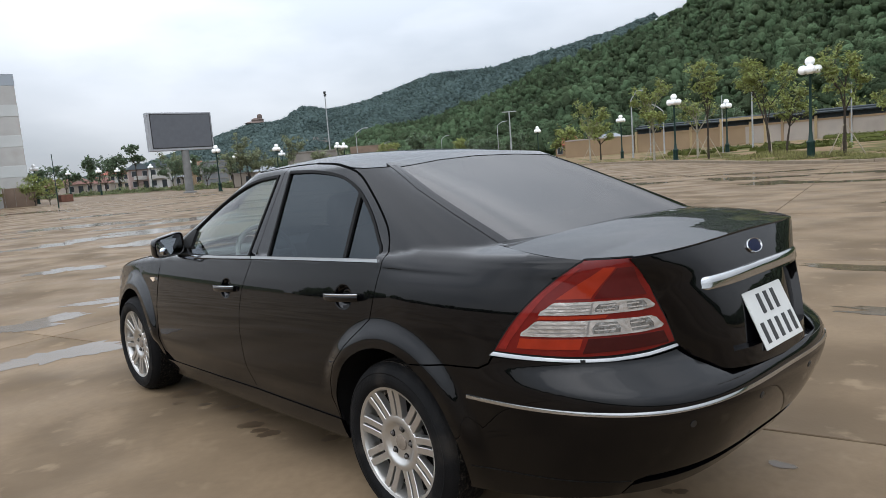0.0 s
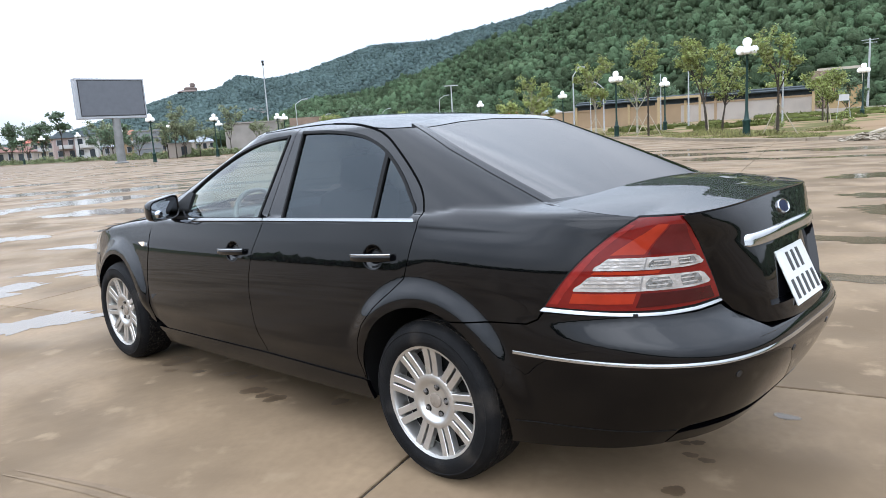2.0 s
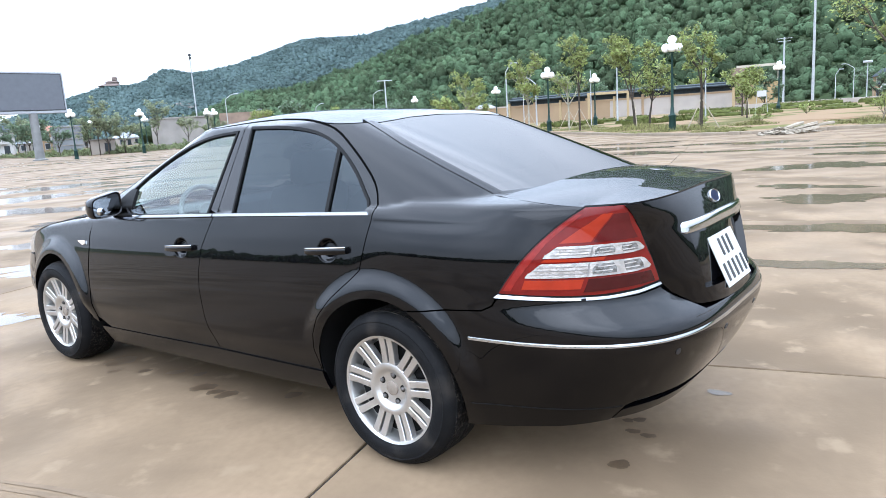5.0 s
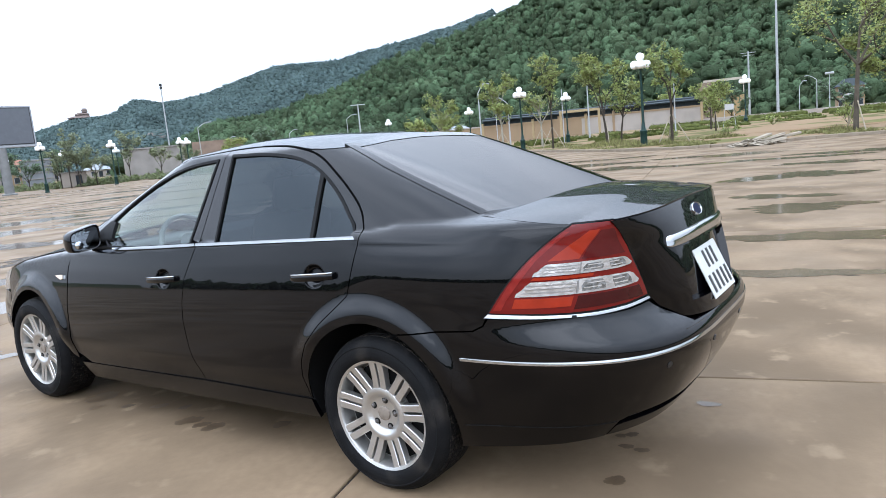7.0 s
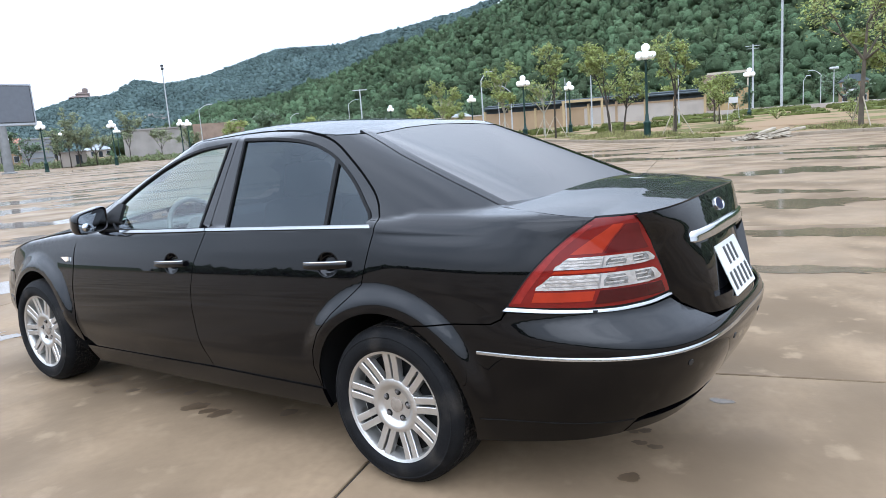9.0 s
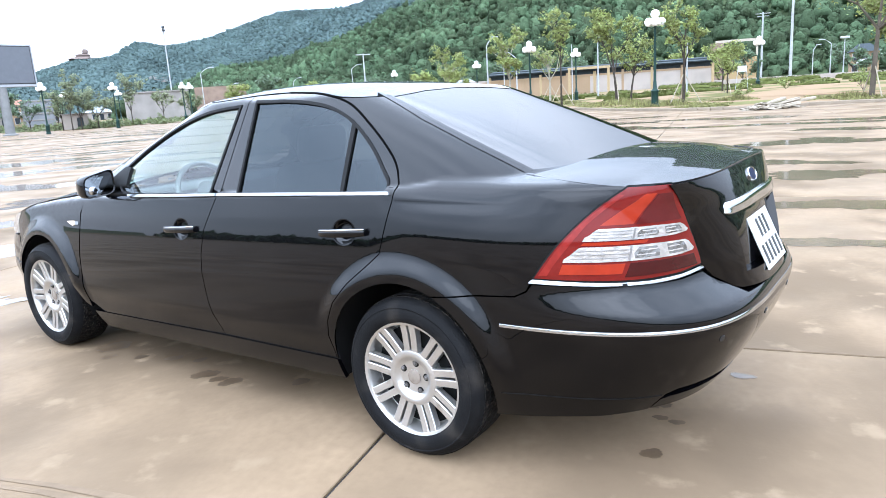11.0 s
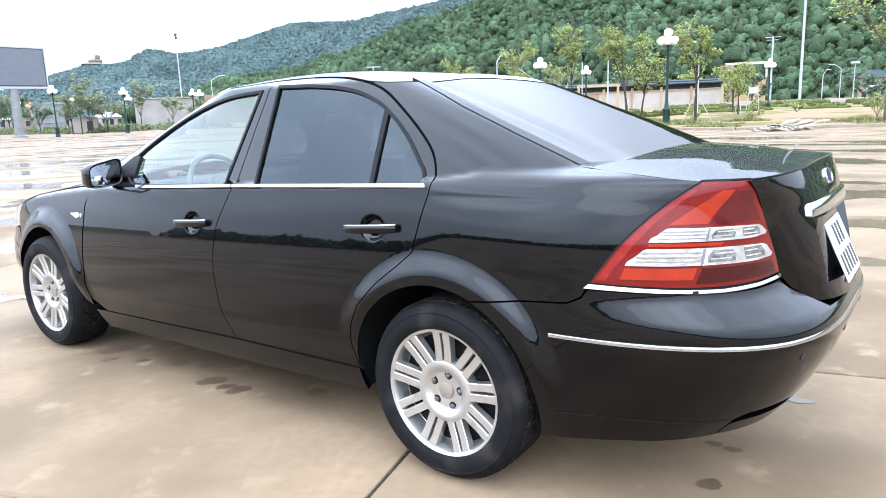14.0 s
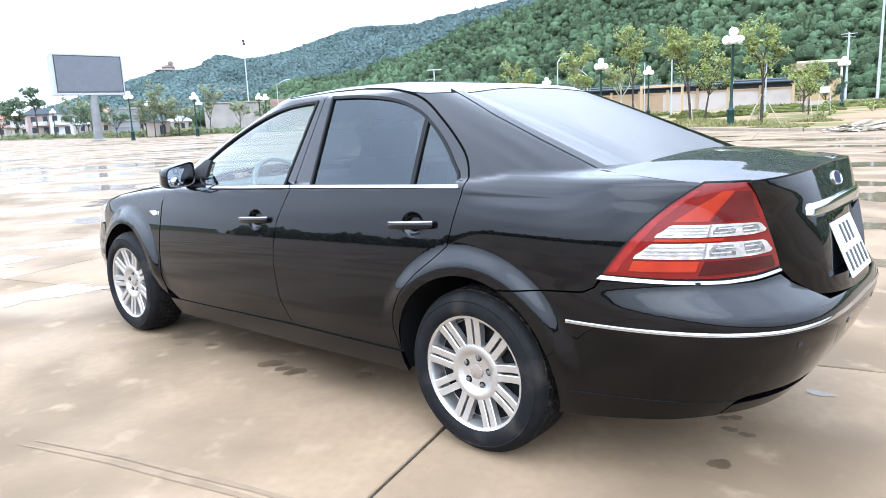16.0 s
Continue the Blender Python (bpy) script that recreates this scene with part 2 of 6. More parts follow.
def lathe(bm, outline, seg=24, m=None):
    """Turns (radius, height) pairs round z."""
    m = m or Matrix()
    rings = []
    for r, h in outline:
        r = max(r, .0004)
        rings.append([bm.verts.new(m @ Vector((r * math.cos(2 * math.pi * k / seg), r * math.sin(2 * math.pi * k / seg), h))) for k in range(seg)])
    for a, b in zip(rings, rings[1:]):
        for k in range(seg):
            bm.faces.new((a[k], a[(k + 1) % seg], b[(k + 1) % seg], b[k]))
    for ring in (rings[0], rings[-1]) if outline[0] != outline[-1] else ():
        if (ring[0].co - ring[seg // 2].co).length > 1e-5:
            bm.faces.new(ring)
    return bm


def smooth_step(a, b, v):
    t = min(1, max(0, (v - a) / (b - a)))
    return t * t * (3 - 2 * t)


def curve_at(tab, v):
    """A smooth curve through (v, value) pairs."""
    n = len(tab)
    if v <= tab[0][0]:
        return tab[0][1]
    if v >= tab[-1][0]:
        return tab[-1][1]
    i = max(k for k in range(n - 1) if tab[k][0] <= v)

    def slope(k):
        lo, hi = max(k - 1, 0), min(k + 1, n - 1)
        return (tab[hi][1] - tab[lo][1]) / (tab[hi][0] - tab[lo][0])
    h = tab[i + 1][0] - tab[i][0]
    t = (v - tab[i][0]) / h
    return ((2 * t**3 - 3 * t * t + 1) * tab[i][1] + (t**3 - 2 * t * t + t) * h * slope(i)
            + (-2 * t**3 + 3 * t * t) * tab[i + 1][1] + (t**3 - t * t) * h * slope(i + 1))
# ---------- ground: concrete slabs, verge, kerb ----------
CONCRETE = material("stained_concrete", (0.175, 0.126, 0.079), 0.57, vary=0.24, scale=1.1, fine=22, light=(0.196, 0.144, 0.092), light_scale=5.0, light_edge=(0.57, 0.74), bump=0.07, bump_scale=45, spec=0.045,
                    dark=(0.112, 0.081, 0.051), dark_scale=0.7, dark_edge=(0.44, 0.64), rough_vary=0.2)
FILLER = material("joint_filler", (0.02, 0.017, 0.014), 0.9, vary=0.3, scale=4)
WET = material("wet_film", (0.105, 0.077, 0.050), 0.10, vary=0.25, scale=1.5, spec=0.20)
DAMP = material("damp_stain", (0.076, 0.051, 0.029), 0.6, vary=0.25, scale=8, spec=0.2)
GRASSY = material("rough_verge", (0.095, 0.090, 0.032), 0.9, vary=0.35, scale=0.25, fine=3, bump=0.5, bump_scale=4, dark=(0.185, 0.128, 0.076), dark_scale=0.22, dark_edge=(0.42, 0.52), spec=0.06)
EARTH = material("bare_earth", (0.165, 0.107, 0.058), 0.9, vary=0.18, scale=0.4, fine=5, bump=0.2, bump_scale=12, spec=0.06)
KERB = material("kerb_stone", (0.215, 0.175, 0.130), 0.8, vary=0.2, scale=1.5, bump=0.3, bump_scale=20, spec=0.06)

# joints of the slabs run along and across this direction
LEAN = radians(14.6)
E1, E2 = Vector((math.cos(LEAN), math.sin(LEAN), 0)), Vector((-math.sin(LEAN), math.cos(LEAN), 0))
OFF1, OFF2, SLAB = .60, .408, 5.0

ground = mesh_object("ground", [(-3000, -3000, -.012), (3000, -3000, -.012), (3000, 3000, -.012), (-3000, 3000, -.012)], [(0, 1, 2, 3)], FILLER)
tagged(ground, "dark filler in the joints under pale concrete slabs", "ground", kind="structure")


def slab_mesh(name, n1=1, n2=1):
    g = .0075
    bm = bmesh.new()
    box(bm, (SLAB * n1 - 2 * g, SLAB * n2 - 2 * g, .11), (0, 0, -.055), bevel=.004, seg=1)
    me = bpy.data.meshes.new(name)
    bm.to_mesh(me)
    bm.free()
    me.materials.append(CONCRETE)
    return me


plaza = new("plaza")
tagged(plaza, "wet brown concrete plaza cast in square slabs", "pavement", kind="structure")
near_mesh = slab_mesh("slab")
turn = Matrix.Rotation(LEAN, 4, 'Z')
rest_v, rest_f = [], []
for i in range(-26, 28):
    for j in range(-26, 32):
        c = E1 * (OFF1 + (i + .5) * SLAB) + E2 * (OFF2 + (j + .5) * SLAB)
        if -4 <= i < 10 and -4 <= j < 14:
            ob = new("slab", near_mesh)
            ob.parent = plaza
            ob.matrix_basis = Matrix.Translation(c) @ turn
        else:
            o = len(rest_v)
            g = SLAB / 2 - .005
            for a, b in ((-1, -1), (1, -1), (1, 1), (-1, 1)):
                rest_v.append(c + E1 * a * g + E2 * b * g)
            rest_f.append((o, o + 1, o + 2, o + 3))
tagged(mesh_object("far_slabs", rest_v, rest_f, CONCRETE, plaza), kind="stuff")

# the verge that closes the plaza: one sheet with the plaza cut out of it
EDGE = [(-110, -110), (31, -110), (31.2, -40), (31.3, -1), (31, 2), (29.6, 5.2), (29.2, 7), (30.5, 9.7), (35.2, 15), (40.5, 20), (46.5, 26.5), (52.5, 37), (55, 55), (53, 82),
        (46, 92), (43, 105), (40, 124), (30, 142), (10, 150), (-20, 145), (-60, 130), (-110, 110)]


def rounded(poly, times=2):
    for _ in range(times):
        poly = [tuple(Vector(a).lerp(Vector(b), f)) for a, b in zip(poly, poly[1:] + poly[:1]) for f in (.25, .75)]
    return poly


EDGE = rounded(EDGE)
n = len(EDGE)
cx, cy = -10, 0
verts = [(x, y, .13) for x, y in EDGE]
for far in (1.25, 2.2, 5, 40):
    verts += [(cx + (x - cx) * far, cy + (y - cy) * far, .13 + (.25 if far > 1.3 else 0)) for x, y in EDGE]
faces = [(r * n + k, r * n + (k + 1) % n, (r + 1) * n + (k + 1) % n, (r + 1) * n + k) for r in range(4) for k in range(n)]
verge = mesh_object("verge", verts, faces, GRASSY)
tagged(verge, "rough grassy verge with bare patches round the plaza", "verge", kind="structure")

# kerb stones along the stretch that is seen from near, a plain strip elsewhere
kerb = new("kerb")
tagged(kerb, "low pale concrete kerb along the verge", "kerb", kind="structure")
stone = bmesh.new()
box(stone, (1.0, .20, .22), (0, 0, .03), bevel=.03)
stone_mesh = bpy.data.meshes.new("kerb_stone")
stone.to_mesh(stone_mesh)
stone.free()
stone_mesh.materials.append(KERB)
for a, b in zip(EDGE, EDGE[1:] + EDGE[:1]):
    a, b = Vector(a), Vector(b)
    length = (b - a).length
    if max(a.x, b.x) < 5 or a.y < -25:
        continue
    count = max(1, round(length))
    for k in range(count):
        p = a.lerp(b, (k + .5) / count)
        ob = new("kerb_stone", stone_mesh)
        ob.parent = kerb
        ob.matrix_basis = Matrix.Translation((p.x, p.y, random.uniform(-.012, .012))) @ Matrix.Rotation(math.atan2(b.y - a.y, b.x - a.x) + random.uniform(-.02, .02), 4, 'Z') @ Matrix.Diagonal((length / count * .996, 1, 1, 1))


# puddles: shallow films with ragged edges, longer across the line of sight than along it
def puddle(x, y, across, deep, seed, mat=WET, group="puddles on the plaza", label="shallow rain puddle on the concrete", lift=.004, name="puddle", cat="puddle", ragged=1.0):
    rng = random.Random(seed)
    lift = lift * .4 + .00002 * (seed % 100)
    view = Vector((x + 2.7, y + 1.7)).normalized()
    side = Vector((-view.y, view.x))
    ph = [rng.uniform(0, 6.28) for _ in range(5)]
    pts = []
    for k in range(96):
        a = 2 * math.pi * k / 96
        r = 1 + ragged * (.28 * math.sin(2 * a + ph[0]) + .2 * math.sin(3 * a + ph[1]) + .14 * math.sin(5 * a + ph[2]) + .09 * math.sin(9 * a + ph[3]) + .06 * math.sin(14 * a + ph[4]) + .06 * math.sin(23 * a + ph[1]) + .05 * math.sin(37 * a + ph[2]))
        p = Vector((x, y)) + side * across * r * math.cos(a) + view * deep * r * math.sin(a)
        pts.append((p.x, p.y, lift))
    ob = mesh_object(name, [(x, y, lift)] + pts, [(0, 1 + k, 1 + (k + 1) % 96) for k in range(96)], mat)
    return tagged(ob, label, cat, group)


for k, (x, y, a, d) in enumerate(((3.55, -.95, .75, .16), (5.4, -.62, .95, .32), (7.9, -.25, .85, .42), (9.3, .25, .7, .3), (13.1, .55, 1.1, .8), (18.7, 2.4, 2.4, .5), (16.4, .4, 1.2, .4),
                                  (-1.0, 4.45, .55, .28), (-.75, 6.3, .5, .3), (3.7, 14.8, .9, .9), (5.6, 22.4, .9, .5), (.9, 11.4, .5, .45), (1.3, 8.9, .5, .3), (2.6, 18.2, .8, .5), (22.5, 4.3, 2.2, .7), (24.5, 9.5, 2.0, .6))):
    puddle(x, y, a, d, 40 + k)
rng = random.Random(11)
for k in range(46):
    d, az = rng.uniform(9, 80), radians(rng.uniform(8, 92))
    x, y = -2.7 + d * math.sin(az), -1.7 + d * math.cos(az)
    if x < 26 and y < 80:
        puddle(x, y, rng.uniform(.5, 1.2) * (1 + d / 25), rng.uniform(.25, .6) * (1 + d / 30), 100 + k)
for k in range(90):
    d, az = rng.uniform(16, 85), radians(rng.uniform(6, 60))
    puddle(-2.7 + d * math.sin(az), -1.7 + d * math.cos(az), rng.uniform(.3, 1.0) * (1 + d / 22), rng.uniform(.06, .22) * (1 + d / 30), 400 + k)
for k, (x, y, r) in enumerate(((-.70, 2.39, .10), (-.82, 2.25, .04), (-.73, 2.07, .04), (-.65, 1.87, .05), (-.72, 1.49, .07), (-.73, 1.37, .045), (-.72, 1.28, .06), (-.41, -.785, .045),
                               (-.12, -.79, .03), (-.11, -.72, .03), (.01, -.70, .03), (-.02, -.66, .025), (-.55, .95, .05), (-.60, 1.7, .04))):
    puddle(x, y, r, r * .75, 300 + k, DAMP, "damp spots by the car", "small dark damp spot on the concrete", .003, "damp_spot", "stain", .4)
puddle(.47, -.91, .06, .028, 350, WET, "puddles on the plaza", "shallow rain puddle on the concrete", ragged=.5)

# a pair of faint tyre marks beside the car
MARK = material("tyre_mark", (0.146, 0.106, 0.068), 0.6, vary=0.15, scale=9, spec=0.06)
for gap in (0, .05):
    pts = [(-1.93, 1.55), (-1.85, 1.33), (-1.76, 1.07), (-1.68, .78), (-1.59, .42), (-1.52, .10), (-1.46, -.25)]
    verts = []
    for k, (x, y) in enumerate(pts):
        w = .016 * (.2, .6, 1, 1.3, .8, 1.2, .7)[k]
        verts += [(x + gap - w, y, .0025), (x + gap + w, y, .0025)]
    ob = mesh_object("tyre_mark", verts, [(2 * k, 2 * k + 1, 2 * k + 3, 2 * k + 2) for k in range(6)], MARK)
    tagged(ob, "faint dark tyre mark on the concrete", "stain", "tyre marks beside the car")
# ---------- the car: origin on the ground under the rear axle, nose towards +y ----------
AXLE, HUB = 2.754, 0.318
WIDTH = [(.18, .79), (.26, .825), (.36, .842), (.5, .848), (.62, .852), (.75, .85), (.87, .842), (.95, .825), (1.0, .803),
         (1.03, .785), (1.05, .762), (1.065, .71), (1.077, .64), (1.085, .55), (1.09, .4)]
TAIL_WIDTH = [(.18, .755), (.26, .790), (.36, .820), (.46, .838), (.55, .848), (.62, .852), (.75, .85), (.87, .842), (.95, .828), (1.0, .815), (1.03, .806), (1.048, .797), (1.06, .765), (1.072, .70), (1.08, .6), (1.09, .45)]
DOOR_WIDTH = [(.18, .785), (.26, .818), (.36, .838), (.43, .855), (.50, .857), (.58, .856), (.66, .8525), (.74, .846), (.80, .839), (.86, .8305), (.92, .820), (.96, .8115), (1.0, .8025), (1.018, .797), (1.03, .782), (1.042, .72), (1.06, .5), (1.09, .4)]
REAR = [(.18, .91), (.26, .962), (.36, 1.035), (.45, 1.086), (.52, 1.115), (.58, 1.128), (.64, 1.108), (.68, 1.055), (.705, 1.020), (.72, 1.008), (.735, 1.003), (.75, 1.000),
        (.80, .996), (.85, .990), (.90, .987), (.95, .987), (.98, .991), (1.0, .998), (1.03, 1.003), (1.09, 1.0)]
ROUND = 3.5


def belt_drop(y):
    return 0.045 * max(0, y - .1) + 0.05 * max(0, y - 2.0) ** 1.6


def level(y, z):
    h = z
    for _ in range(4):
        h = z + belt_drop(y) * smooth_step(.35, .9, h)
    return h


def flare(y, z):
    out = 0
    for wy in (0, AXLE):
        r = math.hypot(y - wy, z - HUB)
        low, high = (.40, .64) if wy == 0 and y > 0 else (.22, .5)
        out += 0.026 * smooth_step(.490, .405, r) * smooth_step(low, high, z)
    return out


def half_width(y, h):
    k = smooth_step(-.3, -.65, y)
    m = smooth_step(-.14, .16, y)
    return (curve_at(WIDTH, h) * (1 - k) + curve_at(TAIL_WIDTH, h) * k) * (1 - m) + curve_at(DOOR_WIDTH, h) * m


def body_x(y, z):
    """Half width of the lower body at a place along the car and a height."""
    h = level(y, z)
    a = half_width(y, h)
    if y < 0:
        q = 1 - min(1, -y / curve_at(REAR, h)) ** ROUND
        return a * q ** (1 / ROUND) + flare(y, z) * (q > .2) if q > 0 else 0
    a += flare(y, z)
    if y < 2.6:
        a += 0.012 * (1 - ((y - 1.3) / 1.3) ** 2)
    if y > 2.0:
        q = 1 - min(1, (y - 2.0) / 1.80) ** 3.6
        return a * q ** (1 / 3.6) if q > 0 else 0
    return a


def cabin_half(z):
    a = .785 - .45 * (z - 1.0)
    return a - (.9 * (z - 1.38) + 15 * (z - 1.38) ** 2 if z > 1.38 else 0)


def cabin_rear(z):
    return 1.52 - 2.6 * (z - 1.077) + .6 * (z - 1.077) * (1.37 - z)


def cabin_front(z):
    return 1.5 - 2.6 * (z - 1.0)


def cabin_x(y, z):
    b, n = (cabin_rear(z), 7) if y < 1 else (cabin_front(z), 5)
    q = 1 - min(1, abs(y - 1) / max(b, .05)) ** n
    return cabin_half(z) * q ** (1 / n) if q > 0 else 0


def side_x(y, z):
    p = body_x(y, z)
    if z < .9:
        return p
    g = cabin_x(y, z) - .25 * (1 - smooth_step(.92, 1.0, z))
    k = .05 * smooth_step(.30, -.15, y) + .006
    d = max(0, k - abs(p - g))
    return max(p, g) + d * d / (4 * k)


def on_side(p):
    return Vector((-side_x(*p), p[0], p[1]))


def on_cabin(p):
    return Vector((-cabin_x(*p), p[0], p[1]))


def on_rear_glass(p):
    x, z = p
    q = max(0, 1 - min(1, abs(x) / cabin_half(z)) ** 7)
    return Vector((x, 1 - cabin_rear(z) * q ** (1 / 7), z))


def on_windscreen(p):
    x, z = p
    q = max(0, 1 - min(1, abs(x) / cabin_half(z)) ** 5)
    return Vector((x, 1 + cabin_front(z) * q ** (1 / 5), z))


def tail_point(u, z, a=None, b=None):
    """Round the tail: u 0 at the middle of the rear, 1 on the flank at the rear axle."""
    b = b or curve_at(REAR, z)
    th = min(max(u, 0), 1) * math.pi / 2
    a = a or half_width(-b * math.cos(th) ** (2 / ROUND), z)
    return Vector((-a * math.sin(th) ** (2 / ROUND), -b * math.cos(th) ** (2 / ROUND), z))


TAIL_U = np.linspace(0, 1, 6001) ** 1.6
_ring = np.array([tail_point(u, .6, .85, 1.05)[:] for u in TAIL_U])
TAIL_S = np.concatenate([[0], np.cumsum(np.linalg.norm(np.diff(_ring, axis=0), axis=1))])


def u_of_s(s):
    return float(np.interp(abs(s), TAIL_S, TAIL_U))


def s_of_u(u):
    return float(np.interp(u, TAIL_U, TAIL_S))


def by_x(x, z):
    return (s_of_u(math.asin(min(1, (abs(x) / curve_at(TAIL_WIDTH, z))) ** (ROUND / 2)) * 2 / math.pi), z)


def by_y(y, z):
    return (s_of_u(math.acos(min(1, (-y / curve_at(REAR, z))) ** (ROUND / 2)) * 2 / math.pi), z)


def on_tail(p):
    v = tail_point(u_of_s(p[0]), p[1])
    if p[0] < 0:
        v.x = -v.x
    if v.y > -.6:
        v.x -= math.copysign(flare(v.y, v.z), p[0])
    return v


def on_lamp(p):
    v = on_tail((p[0], max(p[1], .775)))
    v.z = p[1]
    return v


LID_SIDE = [(.60, .40), (.705, .43), (.755, .455), (.85, .483), (.95, .523), (1.04, .573), (1.08, .59)]


def on_lid(p):
    v = on_tail((p[0], .90))
    v.z = p[1]
    h = 1.07 - p[1]
    full = max(0, 1 - abs(v.x / curve_at(LID_SIDE, p[1])) ** 3.6)
    v.y -= (.46 * h - .36 * h * h) * full + .014 * (1 - full) * smooth_step(.94, 1.02, p[1])
    return v


def inside(p, poly):
    hit = False
    for (x0, y0), (x1, y1) in zip(poly, poly[1:] + poly[:1]):
        if (y0 > p[1]) != (y1 > p[1]) and p[0] < (x1 - x0) * (p[1] - y0) / (y1 - y0) + x0:
            hit = not hit
    return hit


def soften(poly, rounds=1):
    """Rounds the blunt corners of a closed outline."""
    for _ in range(rounds):
        out = []
        for a, p, c in zip(poly[-1:] + poly[:-1], poly, poly[1:] + poly[:1]):
            v, w = Vector(a) - Vector(p), Vector(c) - Vector(p)
            turn = 180 - math.degrees(v.angle(w)) if v.length and w.length else 0
            if turn < 3 or turn > 75:
                out.append(p)
            else:
                out += [tuple(Vector(p) + v * .25), tuple(Vector(p) + w * .25)]
        poly = out
    return poly


def panel(name, poly, surf, mat, parent, label="", step=.03, thick=.018, holes=(), proud=0.0, flip=False, edge=None, even=False):
    """A sheet-metal panel: a flat outline laid on a curved surface, with its edge turned in. flip mirrors it to the other flank."""
    from mathutils.geometry import delaunay_2d_cdt
    pts, edges = [], []
    for loop in (poly, *holes):
        first = len(pts)
        for a, b in zip(loop, list(loop[1:]) + [loop[0]]):
            a, b = Vector(a), Vector(b)
            for k in range(max(1, math.ceil((b - a).length / (edge or step)))):
                pts.append(a + (b - a) * k / max(1, math.ceil((b - a).length / (edge or step))))
        edges += [(k, k + 1 if k + 1 < len(pts) else first) for k in range(first, len(pts))]
    rim = np.array([tuple(p) for p in pts])
    lo, hi = rim.min(0), rim.max(0)
    gx = np.arange(lo[0] + step / 2, hi[0], step)
    gz = np.arange(lo[1] + step / 2, hi[1], step)
    for i, x in enumerate(gx):
        for z in gz:
            p = (x, z + (step / 2 if i % 2 and not even else 0))
            if inside(p, poly) and not any(inside(p, h) for h in holes) and np.min(np.hypot(*(rim - p).T)) > step * .55:
                pts.append(Vector(p))
    v2, _, f2, *_ = delaunay_2d_cdt(pts, edges, [], 0, 1e-7)
    tris = []
    for f in f2:
        c = sum((v2[k] for k in f), Vector((0, 0))) / len(f)
        area = (v2[f[1]] - v2[f[0]]).cross(v2[f[2]] - v2[f[0]])
        if abs(area) > 2e-9 and inside(c, poly) and not any(inside(c, h) for h in holes):
            tris.append(f if area > 0 else f[::-1])
    used = sorted({k for f in tris for k in f})
    index = {k: i for i, k in enumerate(used)}
    co, no = [], []
    d = 4e-3
    mid = Vector((0, 1.3, .6))
    for k in used:
        p = v2[k]
        c = surf(p)
        tu = surf((p[0] + d, p[1])) - surf((p[0] - d, p[1]))
        tv = surf((p[0], p[1] + d)) - surf((p[0], p[1] - d))
        n = tu.cross(tv)
        n = n.normalized() if n.length > 1e-12 else Vector((0, 0, 1))
        if n.dot(c - mid) < 0:
            n = -n
        co.append(c + n * proud)
        no.append(n)
    faces, count = [], {}
    vote = 0.0
    for f in tris:
        f = [index[k] for k in f]
        a = (co[f[1]] - co[f[0]]).cross(co[f[2]] - co[f[0]])
        vote += a.dot(no[f[0]] + no[f[1]] + no[f[2]])
        faces.append(f)
    if vote < 0:
        faces = [f[::-1] for f in faces]
    for f in faces:
        for e in zip(f, f[1:] + f[:1]):
            count[e] = 1
    nface = len(faces)
    inner = {}
    verts = list(co)
    for a, b in [e for e in count if (e[1], e[0]) not in count]:
        for k in (a, b):
            if k not in inner:
                inner[k] = len(verts)
                verts.append(co[k] - no[k] * thick)
        faces.append([b, a, inner[a], inner[b]])
    if flip:
        verts = [Vector((-v.x, v.y, v.z)) for v in verts]
        no = [Vector((-v.x, v.y, v.z)) for v in no]
        faces = [f[::-1] for f in faces]
    ob = mesh_object(name, verts, faces, mat, parent, label, smooth=True)
    me = ob.data
    me.update()
    split = []
    for q in me.polygons:
        for k in q.vertices:
            split.append(tuple(no[k]) if q.index < nface else tuple(q.normal))
    me.normals_split_custom_set(split)
    return ob


def arc(wy, r, a0, a1, n=24):
    """Points of a wheel arch, degrees from straight ahead, upwards."""
    return [(wy + r * math.cos(radians(a0 + (a1 - a0) * k / n)), HUB + r * math.sin(radians(a0 + (a1 - a0) * k / n))) for k in range(n + 1)]


def lofted(name, mat, parent, surf, nu=28, nv=20, label=""):
    """A smooth sheet surf(u, v), u and v from 0 to 1, with a turned-down rim."""
    grid = [[surf(i / nu, j / nv) for j in range(nv + 1)] for i in range(nu + 1)]
    verts = [v for row in grid for v in row]
    w = nv + 1
    faces = [[i * w + j, (i + 1) * w + j, (i + 1) * w + j + 1, i * w + j + 1] for i in range(nu) for j in range(nv)]
    loop = [j for j in range(w)] + [i * w + nv for i in range(1, nu + 1)] + [nu * w + j for j in range(nv - 1, -1, -1)] + [i * w for i in range(nu - 1, 0, -1)]
    n0 = len(verts)
    verts += [verts[k] - Vector((0, 0, .018)) for k in loop]
    m = len(loop)
    rim = [[loop[k], loop[(k + 1) % m], n0 + (k + 1) % m, n0 + k] for k in range(m)]
    ob = mesh_object(name, verts, faces + rim, mat, parent, label, smooth=True)
    bm = bmesh.new()
    bm.from_mesh(ob.data)
    bmesh.ops.recalc_face_normals(bm, faces=bm.faces)
    up = sum((f.normal.z * f.calc_area() for f in bm.faces), 0.0)
    if up < 0:
        bmesh.ops.reverse_faces(bm, faces=bm.faces)
    for e in bm.edges:
        if len(e.link_faces) == 2 and e.calc_face_angle(0) > radians(35):
            e.smooth = False
    bm.to_mesh(ob.data)
    bm.free()
    return ob


car = thing("car", "black four-door saloon car parked on wet concrete, tail towards the viewer", "car")

